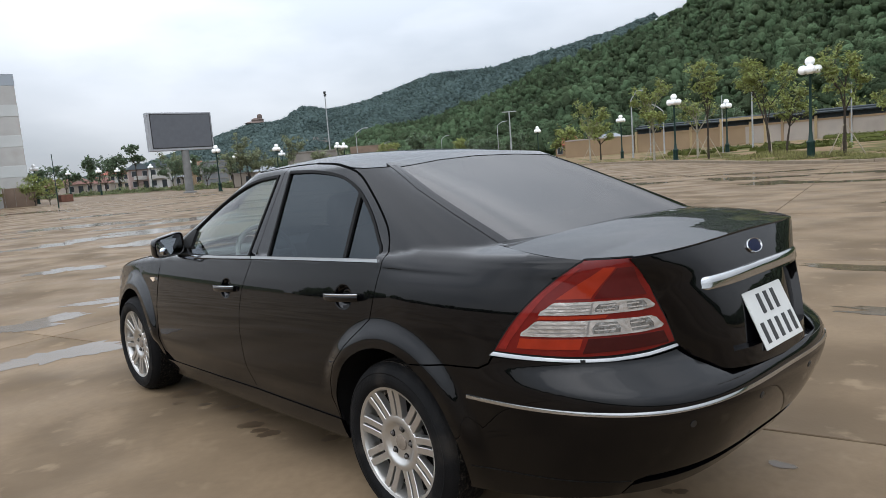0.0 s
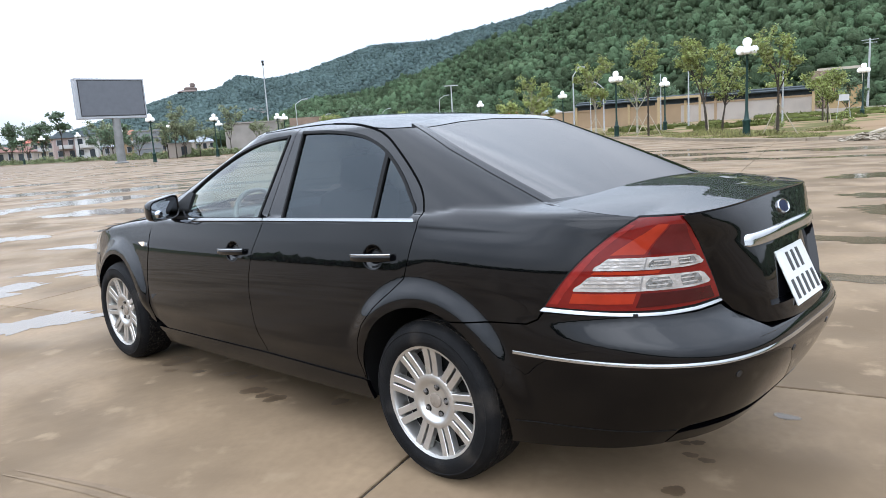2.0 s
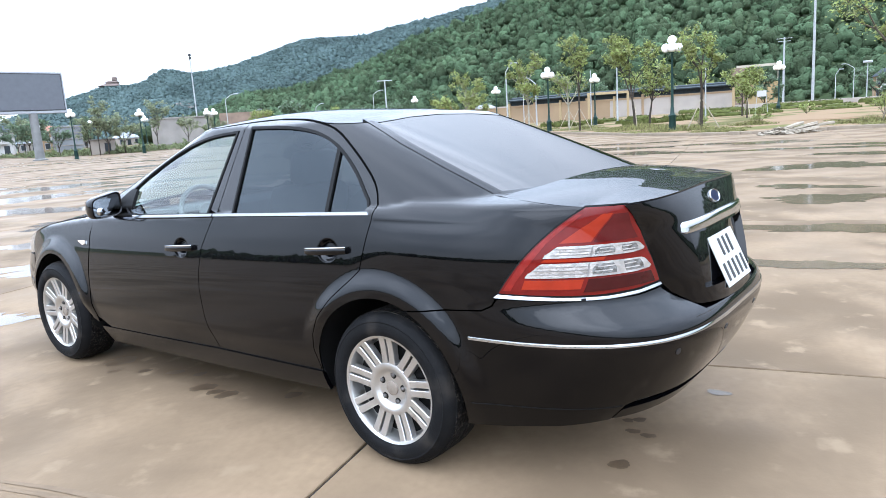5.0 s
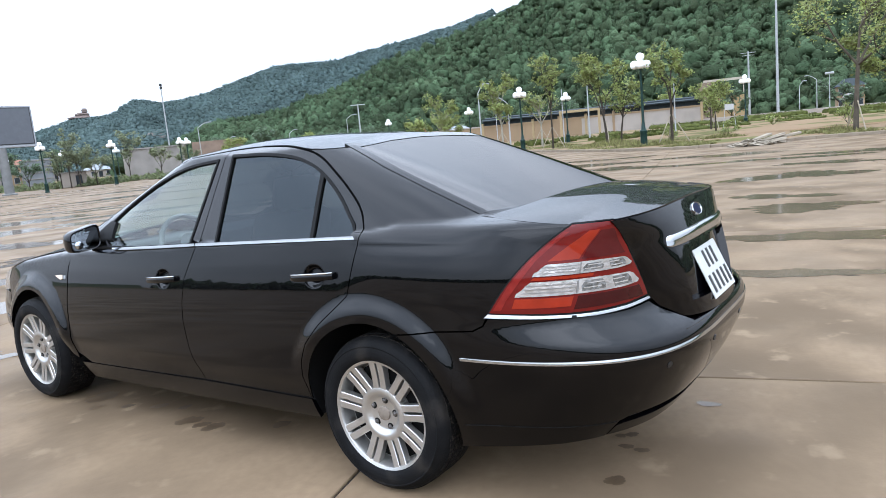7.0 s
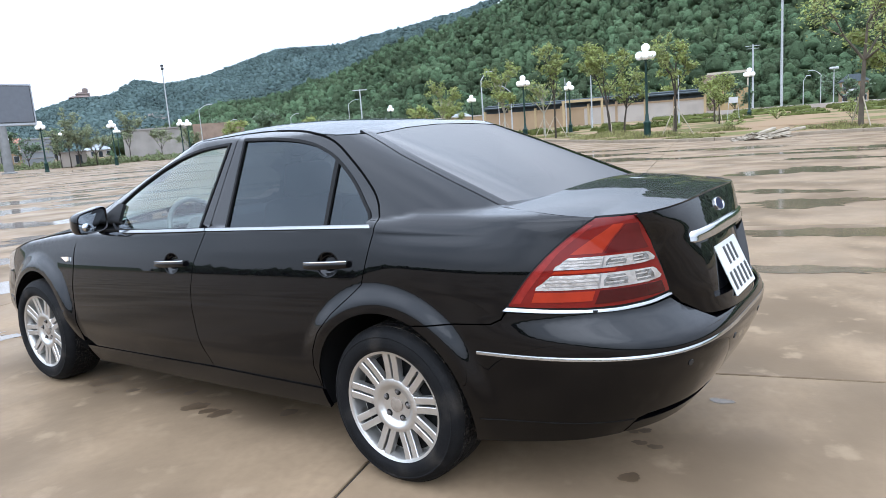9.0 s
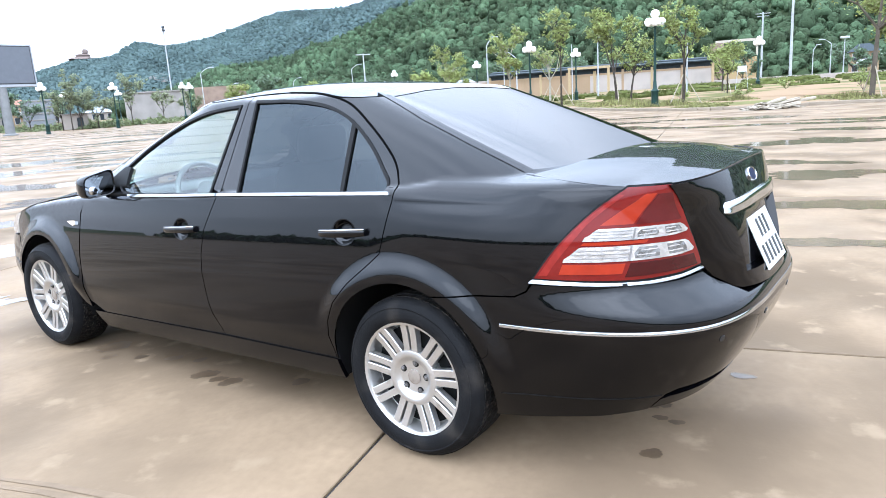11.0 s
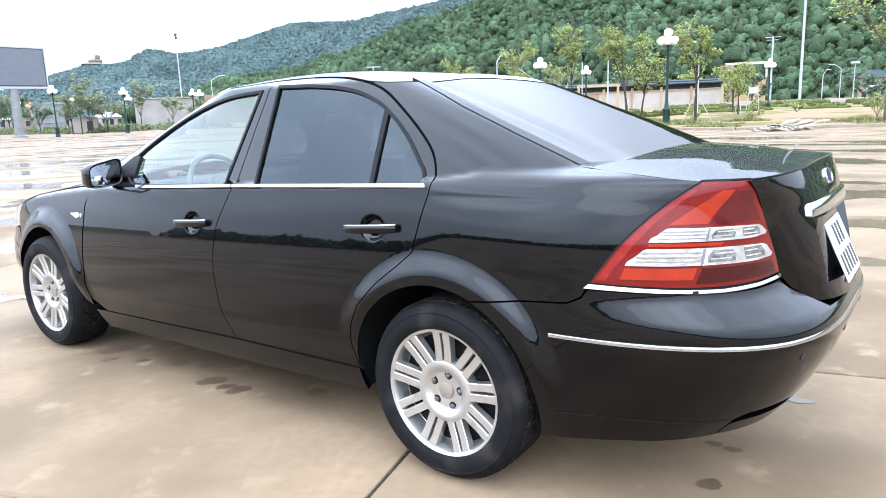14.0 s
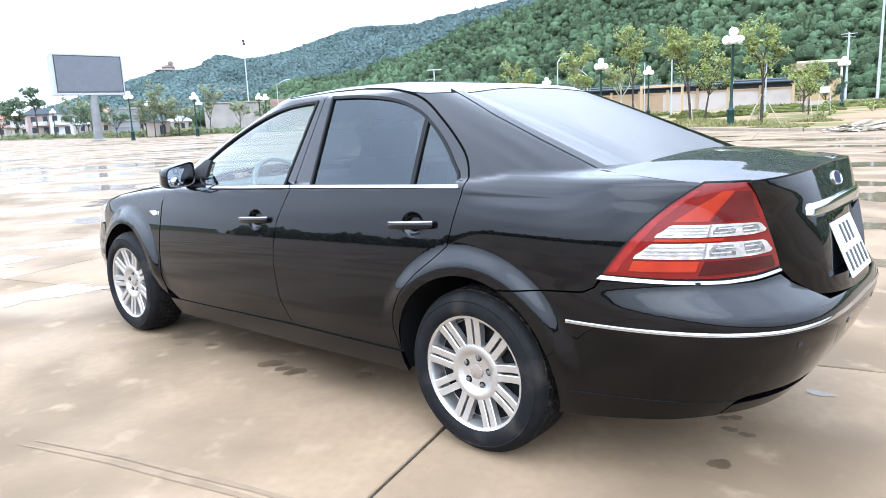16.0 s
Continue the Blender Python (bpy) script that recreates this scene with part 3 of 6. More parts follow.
LAMP_EDGE = [(-.532, .755), (-.60, .855), (-.70, .965), (-.80, 1.045)]
LAMP_CURVE = np.polyfit([p[1] for p in LAMP_EDGE], [p[0] for p in LAMP_EDGE], 3)


def lamp_edge(z):
    return float(np.polyval(LAMP_CURVE, z))


# outlines on the flank, as (along the car, height)
B_GAP = [(1.100, .325), (1.130, .40), (1.160, .481), (1.184, .62), (1.182, .708), (1.161, .819), (1.069, .985), (1.04, 1.2), (1.008, 1.405)]
DOOR_TOP = [(.8, 1.408), (.57, 1.392), (.399, 1.349), (.253, 1.259), (.128, 1.162), (.072, 1.099), (.044, 1.029), (.049, .988),
            (.079, .881), (.102, .792), (.159, .742), (.25, .67), (.335, .583), (.38, .50), (.392, .43), (.38, .331)]


def smooth_line(pts, n=5):
    """The points with n - 1 more between each two, on a curve through them all."""
    ends = [2 * Vector(pts[0]) - Vector(pts[1])] + [Vector(p) for p in pts] + [2 * Vector(pts[-1]) - Vector(pts[-2])]
    line = []
    for a, b, c, d in zip(ends, ends[1:], ends[2:], ends[3:]):
        for k in range(n):
            t = k / n
            line.append(tuple(.5 * (2 * b + (c - a) * t + (2 * a - 5 * b + 4 * c - d) * t * t + (3 * b - a - 3 * c + d) * t**3)))
    return line + [tuple(pts[-1])]


DOOR_HEAD = smooth_line(DOOR_TOP[:7])
DOOR_BACK = DOOR_HEAD[10:] + DOOR_TOP[7:]
DOOR_TOP = DOOR_HEAD + DOOR_TOP[7:]

A_LINE = [(2.25, .94), (2.14, 1.012), (1.98, 1.128), (1.77, 1.252), (1.55, 1.333), (1.3, 1.388)]
F_GAP = [(2.305, .36), (2.306, .617), (2.288, .841)]
REAR_WIN = [(.947, .984), (.32, 1.005), (.09, 1.013), (.1, 1.06), (.12, 1.077), (.206, 1.174), (.335, 1.272), (.425, 1.315), (.529, 1.348), (.714, 1.371), (.955, 1.376)]
FRONT_WIN = [(1.142, .980), (1.063, 1.362), (1.264, 1.348), (1.42, 1.315), (1.558, 1.274), (1.69, 1.220), (1.80, 1.166), (1.955, 1.06), (1.90, .975), (1.80, .956)]
GAP = .0024


def shrunk(poly, by):
    """An outline drawn in by a little all round, for the shut lines."""
    area = sum(a[0] * b[1] - b[0] * a[1] for a, b in zip(poly, poly[1:] + poly[:1]))
    out = []
    for a, p, c in zip(poly[-1:] + poly[:-1], poly, poly[1:] + poly[:1]):
        e1, e2 = (Vector(p) - Vector(a)).normalized(), (Vector(c) - Vector(p)).normalized()
        n = Vector((-(e1.y + e2.y), e1.x + e2.x))
        n = n.normalized() / max(.5, math.sqrt(max(.05, (1 + e1.dot(e2)) / 2)))
        out.append(tuple(Vector(p) + n * by * (1 if area > 0 else -1)))
    return out


RG_SIDE = [(.630, 1.08), (.606, 1.17), (.572, 1.265), (.512, 1.368)]
GLASS_EDGE = [(on_rear_glass(p).y, p[1]) for p in RG_SIDE]
REAR_WIN, FRONT_WIN = soften(REAR_WIN, 2), soften(FRONT_WIN, 2)
rear_door = shrunk(B_GAP + DOOR_TOP, GAP)
front_door = shrunk([(2.18, .288), (2.297, .34)] + F_GAP + A_LINE + B_GAP[::-1], GAP)
quarter = shrunk([(-.155, .664), (-.33, .682), (-.47, .692), (-.51, .712)] + [(lamp_edge(z), z) for z in np.linspace(.755, 1.045, 13)]
                 + [(-.62, 1.064)] + GLASS_EDGE + [(.42, 1.370)] + DOOR_BACK
                 + [(.372, .322)] + arc(0, .375, 0, 114)[1:], GAP)
fender = shrunk([(2.305, .30), (2.312, .617), (2.294, .841), (2.24, .93), (2.34, .935), (2.6, .905), (2.9, .862), (3.15, .80), (3.22, .72), (3.16, .60), (3.12, .46)]
                + arc(AXLE, .375, 15, 177), GAP)
HANDLES = ((.165, .874, .402, .857), (1.217, .825, 1.455, .810))
CUPS = [[((y0 + y1) / 2 + .060 * math.cos(a), (z0 + z1) / 2 - .004 + .050 * math.sin(a)) for a in np.linspace(0, 2 * math.pi, 25)[:-1]] for y0, z0, y1, z1 in HANDLES]
for f in (False, True):
    panel("rear_door", rear_door, on_side, PAINT, car, holes=(REAR_WIN, CUPS[0]), step=.014, even=True, thick=.006, flip=f)
    panel("front_door", front_door, on_side, PAINT, car, holes=(FRONT_WIN, CUPS[1]), step=.015, even=True, thick=.006, flip=f)
    panel("quarter_panel", quarter, on_side, PAINT, car, step=.011, thick=.006, flip=f, even=True)
    panel("door_gap", DOOR_HEAD + [(y - .0042, z + .0048) for y, z in DOOR_HEAD[::-1]], on_side, GAP_BLACK, car, "black gap along the door's top edge", step=.012, proud=.0006, thick=.002, flip=f)
    for door in (rear_door, front_door):
        panel("door_seal", shrunk(door, -.013), on_side, SEAL, car, step=.02, proud=-.0065, thick=.004, holes=(shrunk(door, .012),), flip=f)
    panel("front_fender", fender, on_side, PAINT, car, step=.02, flip=f)
    panel("sill", shrunk([(.38, .325), (1.107, .319), (2.30, .282), (2.25, .18), (.36, .232)], GAP), on_side, PAINT, car, step=.04, flip=f)
    panel("rear_side_window", [(.95, .974), (.329, .994), (.342, 1.276), (.425, 1.315), (.529, 1.348), (.714, 1.371), (.955, 1.376)],
          on_cabin, TINT, car, "dark tinted door glass", step=.025, proud=-.006, thick=.004, flip=f)
    panel("quarter_window", [(.315, .995), (.09, 1.003), (.1, 1.06), (.12, 1.077), (.206, 1.174), (.322, 1.264)],
          on_cabin, TINT, car, "dark tinted quarter glass", step=.025, proud=-.006, thick=.004, flip=f)
    panel("window_divider", [(.332, .996), (.314, .996), (.322, 1.266), (.345, 1.284)], on_cabin, SEAL, car, step=.02, proud=.003, thick=.016, flip=f)
    panel("front_side_window", FRONT_WIN, on_cabin, CLEAR, car, "clear door glass", step=.025, proud=-.006, thick=.004, flip=f)
    for win in (REAR_WIN, FRONT_WIN):
        panel("window_seal", shrunk(win, -.007), on_cabin, SEAL, car, step=.014, proud=.004, thick=.016, holes=(shrunk(win, .005),), flip=f)
    def on_belt(p):
        zr = 1.005 - .0345 * (p[0] - .1)
        lean = max(0, min(1, (p[1] - zr + .003) / .019))
        return Vector((-(side_x(p[0], zr - .012) + .005 - .006 * lean ** 1.6), p[0], p[1]))

    belt = [(1.80, .960), (1.44, .973), (1.075, .989), (1.075, .976), (1.44, .960), (1.80, .947)]
    panel("belt_moulding", belt, on_belt, CHROME, car, "bright chrome strip", step=.02, proud=.004, thick=.03, flip=f)
    belt = [(1.067, .989), (.5, 1.009), (.065, 1.0235), (.058, 1.0105), (.5, .996), (1.067, .976)]
    panel("belt_moulding", belt, on_belt, CHROME, car, "bright chrome strip", step=.02, proud=.004, thick=.03, flip=f)
    a_post = A_LINE + [(1.40, 1.402), (1.64, 1.352), (1.88, 1.255), (2.07, 1.142), (2.25, 1.01), (2.34, .95)]
    panel("windscreen_pillar", shrunk(a_post, GAP), on_side, PAINT, car, step=.025, flip=f)


RAIL = [(.40, 1.372), (.46, 1.380), (.57, 1.396), (.8, 1.411), (1.0, 1.409), (1.3, 1.392), (1.46, 1.394)]
for f in (False, True):
    panel("roof_rail", [(y, z - .022) for y, z in RAIL] + [(y, z + .005) for y, z in RAIL[::-1]], on_side, PAINT, car, step=.02, proud=-.0045, flip=f)


# roof, bonnet and boot lid
def roof_surface(u, v):
    f = 2 * v - 1
    back = on_rear_glass((f * .512, 1.394 - .025 * abs(f) ** 2.2))
    fore = on_windscreen((f * .47, 1.410 - .014 * abs(f) ** 2.2))
    y = back.y + (fore.y - back.y) * u
    side_y = .274 + (1.44 - .274) * u
    ze = curve_at([(.274, 1.370), (.42, 1.374), (.57, 1.396), (.8, 1.411), (1.0, 1.409), (1.3, 1.392), (1.44, 1.396)], side_y)
    zc = curve_at([(.25, 1.394), (.5, 1.428), (.8, 1.449), (1.1, 1.451), (1.44, 1.424)], .25 + 1.19 * u)
    end = min(1, u / .12) * min(1, (1 - u) / .12)
    flat = back.z * (1 - u) + fore.z * u
    bulge = ze + (zc - ze) * (1 - abs(f) ** 2.6)
    x = f * (side_x(side_y, ze) - .003)
    return Vector((x, y * (1 - f**4) + side_y * f**4, bulge * end + (1 - end) * (flat if u < .5 else bulge)))


def bonnet_surface(u, v):
    y = 2.26 + 1.30 * u
    ze = curve_at([(2.26, .948), (2.6, .912), (2.9, .868), (3.15, .806), (3.56, .70)], y)
    f = 2 * v - 1
    return Vector((f * side_x(y, ze), y + .05 * (1 - f * f), ze + .055 * (1 - f * f)))


LID_EDGE = [(-.80, 1.046), (-.62, 1.065), (-.434, 1.078)]
LID_HALF = [(y, side_x(y, curve_at(LID_EDGE, y) - .003)) for y in np.linspace(-.80, -.434, 7)]


def boot_surface(p):
    x, y = p
    ze = curve_at(LID_EDGE, y) + min(0, y + .80) * .065
    xe = curve_at(LID_HALF, y)
    return Vector((x, y, ze - .0028 + .066 * (xe * xe - x * x)))


lofted("roof", LOW_COAT, car, roof_surface, 30, 26)
lofted("bonnet", PAINT, car, bonnet_surface, 26, 20)
flank = [(-(side_x(y, z - .0030) - .0012), y) for y, z in ((k, curve_at(LID_EDGE, k)) for k in np.linspace(-.434, -.80, 10))]
stern = [(p.x, p.y - .002 + .013 * max(0, 1 - (p.x / .57) ** 2)) for p in (tail_point(u_of_s(by_x(-x, 1.03)[0]), 1.03) for x in np.linspace(.60, 0, 20))]
glass_foot = [(p.x, p.y - .003) for p in (on_rear_glass((x, 1.08)) for x in np.linspace(0, -.61, 12))]
half_lid = glass_foot + flank + stern
panel("boot_lid", half_lid[:-1] + [(-x, y) for x, y in half_lid[:0:-1]], boot_surface, LOW_COAT, car, step=.03, thick=.02)

RG = RG_SIDE + [(.26, 1.386), (0, 1.393), (-.26, 1.386)] + [(-x, z) for x, z in RG_SIDE[::-1]]
panel("rear_window", shrunk(RG, .004), on_rear_glass, REARGLASS, car, "dark tinted rear glass", step=.04, thick=.004)
panel("rear_window_seal", shrunk(RG, -.016), on_rear_glass, PAINT, car, step=.03, proud=.002, thick=.01, holes=(shrunk(RG, .005),))
for sx in (-1, 1):
    rows = []
    for z in np.linspace(1.082, 1.372, 24):
        p = on_rear_glass((curve_at([(q[1], q[0]) for q in RG_SIDE], z), z))
        n = on_rear_glass((p.x - .013, z))
        rows.append([(sx * (side_x(p.y + .010, z) + .0012), p.y + .010, z), (sx * (.5 * (side_x(p.y, z) + p.x) - .0005), p.y - .003, z + .002), (sx * n.x, n.y - .0035, z + .001)])
    verts = [v for r in rows for v in r]
    faces = [tuple((3 * k + j, 3 * k + j + 1, 3 * k + j + 4, 3 * k + j + 3)[::sx]) for k in range(23) for j in range(2)]
    mesh_object("pillar_edge", verts, faces, PAINT, car, "painted edge beside the rear glass", smooth=True)
panel("windscreen", [(-.66, .97), (.66, .97), (.60, 1.15), (.54, 1.28), (.47, 1.396), (0, 1.41), (-.47, 1.396), (-.54, 1.28), (-.60, 1.15)], on_windscreen, CLEAR, car, "clear windscreen", step=.05, thick=.004)

# boot face between the lamps, with the number plate well
lid_top = [(x, boot_surface((x, tail_point(u_of_s(by_x(x, 1.03)[0]), 1.03).y)).z - .003) for x in np.linspace(-.573, .573, 25)]
lid = lid_top + [(.523, .95), (.483, .85), (.455, .755), (.41, .705), (.335, .650), (0, .638), (-.335, .650), (-.41, .705), (-.455, .755), (-.483, .85), (-.523, .95)]
lid_s = [(math.copysign(by_x(x, z)[0], -x), z) for x, z in lid]
well = [(-.29, .705), (.29, .705), (.325, .903), (-.325, .903)]
well_s = [(math.copysign(by_x(x, z)[0], -x), z) for x, z in well]
panel("boot_face", shrunk(lid_s, GAP), on_lid, PAINT, car, step=.025, holes=(well_s,), thick=.03)
panel("plate_recess", shrunk(well_s, -.01), on_lid, PAINT, car, step=.04, proud=-.03)

# rear bumper, its bright strip and the dark valance below it
half = [by_y(-.155, .661), by_y(-.33, .679), by_y(-.47, .689), by_y(-.512, .709), by_y(-.53, .735), by_x(-.66, .730), by_x(-.56, .729), by_x(-.456, .737), by_x(-.412, .699), by_x(-.338, .645), (0, .634)]
low = [(0, .365), by_x(-.5, .365), by_x(-.585, .361), by_x(-.612, .345), by_x(-.616, .282), by_x(-.70, .262), by_y(-.55, .247), by_y(-.36, .236)]
arch_tail = [by_y(y, z) for y, z in arc(0, .375, 190, 117, 12) if y < -.155]
ring = half[:-1] + [half[-1]] + low + arch_tail
for f in (False, True):
    panel("rear_bumper", ring, on_tail, PAINT, car, step=.018, flip=f)
    def on_trim(p):
        v = on_tail((p[0], .587))
        k = 1 - .0055 * max(0, min(1, (p[1] - .580) / .022)) ** 1.6
        return Vector((v.x * k, v.y * k, p[1]))

    panel("bumper_strip", [by_y(-.413, .592), by_y(-.6, .5915), by_x(-.6, .594), by_x(-.3, .600), (0, .602), (0, .591), by_x(-.3, .589), by_x(-.6, .583), by_y(-.6, .581), by_y(-.413, .582)],
          on_trim, CHROME, car, "thin chrome strip round the bumper", step=.02, proud=.005, thick=.012, flip=f)
    panel("valance", [(0, .40), by_x(-.62, .40), by_x(-.64, .28), (0, .27)], on_tail, TRIM, car, step=.05, proud=-.03, flip=f)
    panel("bumper_lip", [(0, .333), by_x(-.50, .333), by_x(-.585, .330), by_x(-.609, .322), by_x(-.612, .284), by_x(-.5, .288), (0, .292)], on_tail, PAINT, car, "body-coloured lip under the slot", step=.03, flip=f)
    panel("bumper_groove", [by_y(-.40, .3385), by_y(-.6, .340), by_x(-.62, .345), by_x(-.62, .341), by_y(-.6, .336), by_y(-.40, .3345)], on_tail, SEAL, car, step=.03, proud=.0012, thick=.003, flip=f)
    for x, z in ((-.527, .537), (-.2, .545)):
        s, h = by_x(x, z)
        panel("parking_sensor", [(s + .011 * math.cos(a), h + .011 * math.sin(a)) for a in np.linspace(0, 2 * math.pi, 13)[:-1]], on_tail, TRIM, car, step=.01, proud=.002, thick=.004, flip=f)

def on_shelf(p):
    return Vector((p[0], p[1], .641 + (p[1] + 1.0) * .06))


rim_y = [(x, tail_point(u_of_s(by_x(x, .634)[0]), .634).y) for x in np.linspace(-.42, .42, 17)]
panel("bumper_shelf", rim_y + [(.36, -.93), (-.36, -.93)], on_shelf, PAINT, car, step=.04, thick=.02)

# tail lamps
outer = [by_y(lamp_edge(z) - .001, z + .001) for z in np.linspace(.755, 1.043, 13)]
light = outer + [by_x(-.575, 1.043), by_x(-.525, .95), by_x(-.485, .85), by_x(-.457, .762), by_x(-.56, .752), by_x(-.66, .748), by_x(-.73, .749)]


def between(z, f):
    """A place on the lamp at a height: f 0 at its outer edge, 1 at its inner edge."""
    oy = lamp_edge(z)
    ix = curve_at([(.762, -.457), (.85, -.485), (.95, -.525), (1.043, -.575)], z)
    return (by_y(oy, z)[0] * (1 - f) + by_x(ix, z)[0] * f, z)


for f in (False, True):
    lamp = panel("tail_lamp", shrunk(light, .003), on_lamp, RED, car, "red and clear triangular tail lamp", step=.014, proud=.004, thick=.03, flip=f)
    panel("lamp_seal", shrunk(light, -.004), on_lamp, SEAL, car, step=.03, proud=.0, thick=.02, flip=f)
    for z0, z1, fa in ((.879, .917, .15), (.813, .861, .11)):
        cut = .50
        m = (z0 + z1) / 2
        whole = [between(z0, fa + .004), between(z0 + .012, fa + .001), between(m, fa + .024), between(z1 - .004, fa + .046), between(z1, fa + .062), between(z1, .66), between(z1 - .003, .90), between(z1 - .010, .93), between(m, .945), between(z0 + .012, .96), between(z0 + .005, .94), between(z0, .83)]
        panel("clear_band", whole, on_lamp, LENS, lamp, "clear ribbed lens with a white rim", step=.010, proud=.0080, thick=.004, flip=f)
        for u0, u1, w0, w1 in ((.53, .685, .55, .67), (.755, .89, .75, .88)):
            panel("lamp_reflector", [between(z0 + .007, u0), between(m, u0 - .006), between(z1 - .007, w0), between(z1 - .007, w1), between(m, u1 + .006), between(z0 + .008, u1)], on_lamp, LENS_DARK, lamp, "grey faceted reflector behind the clear lens", step=.012, proud=.0095, thick=.003, flip=f)
        panel("lens_divider", [between(z0 + .002, cut - .006), between(z1 - .002, cut - .006), between(z1 - .002, cut + .006), between(z0 + .002, cut + .006)], on_lamp, STEEL, lamp, step=.012, proud=.0095, thick=.002, flip=f)
        for k in (1, 2, 3):
            z = z0 + (z1 - z0) * k / 4
            panel("lens_rib", [between(z - .0013, fa + .03), between(z + .0013, fa + .04), between(z + .0013, cut - .01), between(z - .0013, cut - .01)], on_lamp, STEEL, lamp, step=.03, proud=.0098, thick=.002, flip=f)
        for a, b, k in ((.54, .66, .36), (.56, .68, .66), (.75, .86, .36), (.75, .84, .66)):
            z = z0 + (z1 - z0) * k
            panel("lens_rib", [between(z - .002, a), between(z + .0015, a), between(z + .002, b), between(z - .0015, b)], on_lamp, LENS, lamp, step=.03, proud=.0112, thick=.002, flip=f)
    panel("dark_lens", [between(.762, .49), between(.806, .51), between(.806, .945), between(.768, .955)], on_lamp, RED_DARK, lamp, "dark red lens", step=.014, proud=.0068, thick=.003, flip=f)
    panel("reflector", [between(.774, .13), between(.806, .12), between(.806, .48), between(.774, .47)], on_lamp, RED_BRIGHT, lamp, "red reflector grid", step=.014, proud=.0068, thick=.003, flip=f)
    panel("dark_lens", [between(.926, .50), between(.975, .57), between(1.015, .68), between(1.015, .90), between(.926, .93)], on_lamp, RED_DUSK, lamp, step=.014, proud=.0068, thick=.003, flip=f)
    panel("edge_lens", [between(.768, .02), between(.85, .02), between(.93, .025), between(1.02, .06), between(1.02, .15), between(.93, .085), between(.80, .07), between(.768, .07)], on_lamp, RED_MID, lamp, "lighter red edge lens", step=.012, proud=.0062, thick=.003, flip=f)
    panel("bright_lens", [between(.927, .20), between(.975, .31), between(1.018, .48), between(1.018, .65), between(.975, .545), between(.927, .475)], on_lamp, RED_BRIGHT, lamp, "bright red upper lens", step=.012, proud=.0062, thick=.003, flip=f)
    panel("bright_lens", [between(.866, .16), between(.8755, .17), between(.8755, .62), between(.866, .60)], on_lamp, RED_BRIGHT, lamp, "bright red lens between the clear bands", step=.014, proud=.0062, thick=.003, flip=f)
    def on_strip(p):
        v = on_tail((p[0], .726))
        k = 1 - .007 * max(0, min(1, (p[1] - .726) / .03)) ** 1.6
        return Vector((v.x * k, v.y * k, p[1]))

    foot = [by_y(-.516, .740), by_y(-.53, .752), by_x(-.73, .7435), by_x(-.66, .7425), by_x(-.56, .7465), by_x(-.455, .7555), by_x(-.452, .7465), by_x(-.56, .737), by_x(-.66, .733), by_x(-.73, .7345)]
    panel("lamp_strip", foot, on_strip, CHROME, car, "chrome strip under the lamp", step=.01, proud=.005, thick=.022, flip=f)
    clip = (by_y(-.516, .740)[0] + by_x(-.455, .757)[0]) / 2
    panel("strip_clip", [(clip - .008, .7305), (clip + .008, .7305), (clip + .008, .741), (clip - .008, .741)], on_strip, SEAL, car, "small black clip in the chrome strip", step=.01, proud=.0065, thick=.004, flip=f)

# chrome bar, badge and number plate on the boot
bm = bmesh.new()
rows = []
for k in range(33):
    f = k / 32
    x = -.375 + .75 * f
    thin = min(1, math.sin(math.pi * f) * 30) ** .3
    y = on_lid((by_x(x, .930)[0], .930)).y + .010
    rows.append([bm.verts.new((x, y - .006 - .013 * thin * math.copysign(abs(math.cos(b)) ** .42, math.cos(b)) + .006 * math.sin(b), .930 + .004 * math.sin(math.pi * f) + .0205 * (.6 + .4 * thin) * math.copysign(abs(math.sin(b)) ** .42, math.sin(b)))) for b in np.linspace(0, 2 * math.pi, 17)[:-1]])
for a, b in zip(rows, rows[1:]):
    for j in range(16):
        bm.faces.new((a[j], a[(j + 1) % 16], b[(j + 1) % 16], b[j]))
bm.faces.new(rows[0])
bm.faces.new(rows[-1])
part("boot_bar", bm, CHROME, car, "chrome bar over the number plate", smooth=50)
bm = bmesh.new()
spin = pose(0.0, -1.0165, 1.003, 67, 0, 0) @ Matrix.Diagonal((1.35, .62, 1, 1))
lathe(bm, [(.035, .001), (.0365, .0055), (.040, .0065), (.0425, .004), (.0425, -.006)], 32, spin)
part("badge_rim", bm, CHROME, car, "oval chrome badge rim", smooth=40)
bm = bmesh.new()
lathe(bm, [(0.0, .0042), (.020, .004), (.036, .003), (.036, -.004)], 32, spin)
part("badge_face", bm, BADGE, car, "oval blue badge", smooth=40)

tilt = math.degrees(math.atan2(.083, .183))
plate_at = pose(.005, -1.076, .768, 90 - tilt, 0, 0)
bm = bmesh.new()
box(bm, (.30, .20, .006), bevel=.002)
plate = part("number_plate", bm, PLATE, car, "white number plate with two rows of black bars")
plate.matrix_basis = plate_at


def bar_on_plate(x, y, w, h):
    b = bmesh.new()
    box(b, (w, h, .002), (x, y, .0038))
    part("plate_bar", b, INK, plate)


for k in range(3):
    bar_on_plate(-.055 + .055 * k, .047, .024, .070)
for k in range(5):
    bar_on_plate(-.112 + .056 * k, -.047, .024, .070)


# wheels
def wheel(x, y, side):
    w = new("wheel")
    w.parent = car
    w["label"] = "silver paired-spoke alloy wheel with a worn tyre"
    w.matrix_basis = pose(x, y, HUB, 0, 90 * side, 0)
    return w


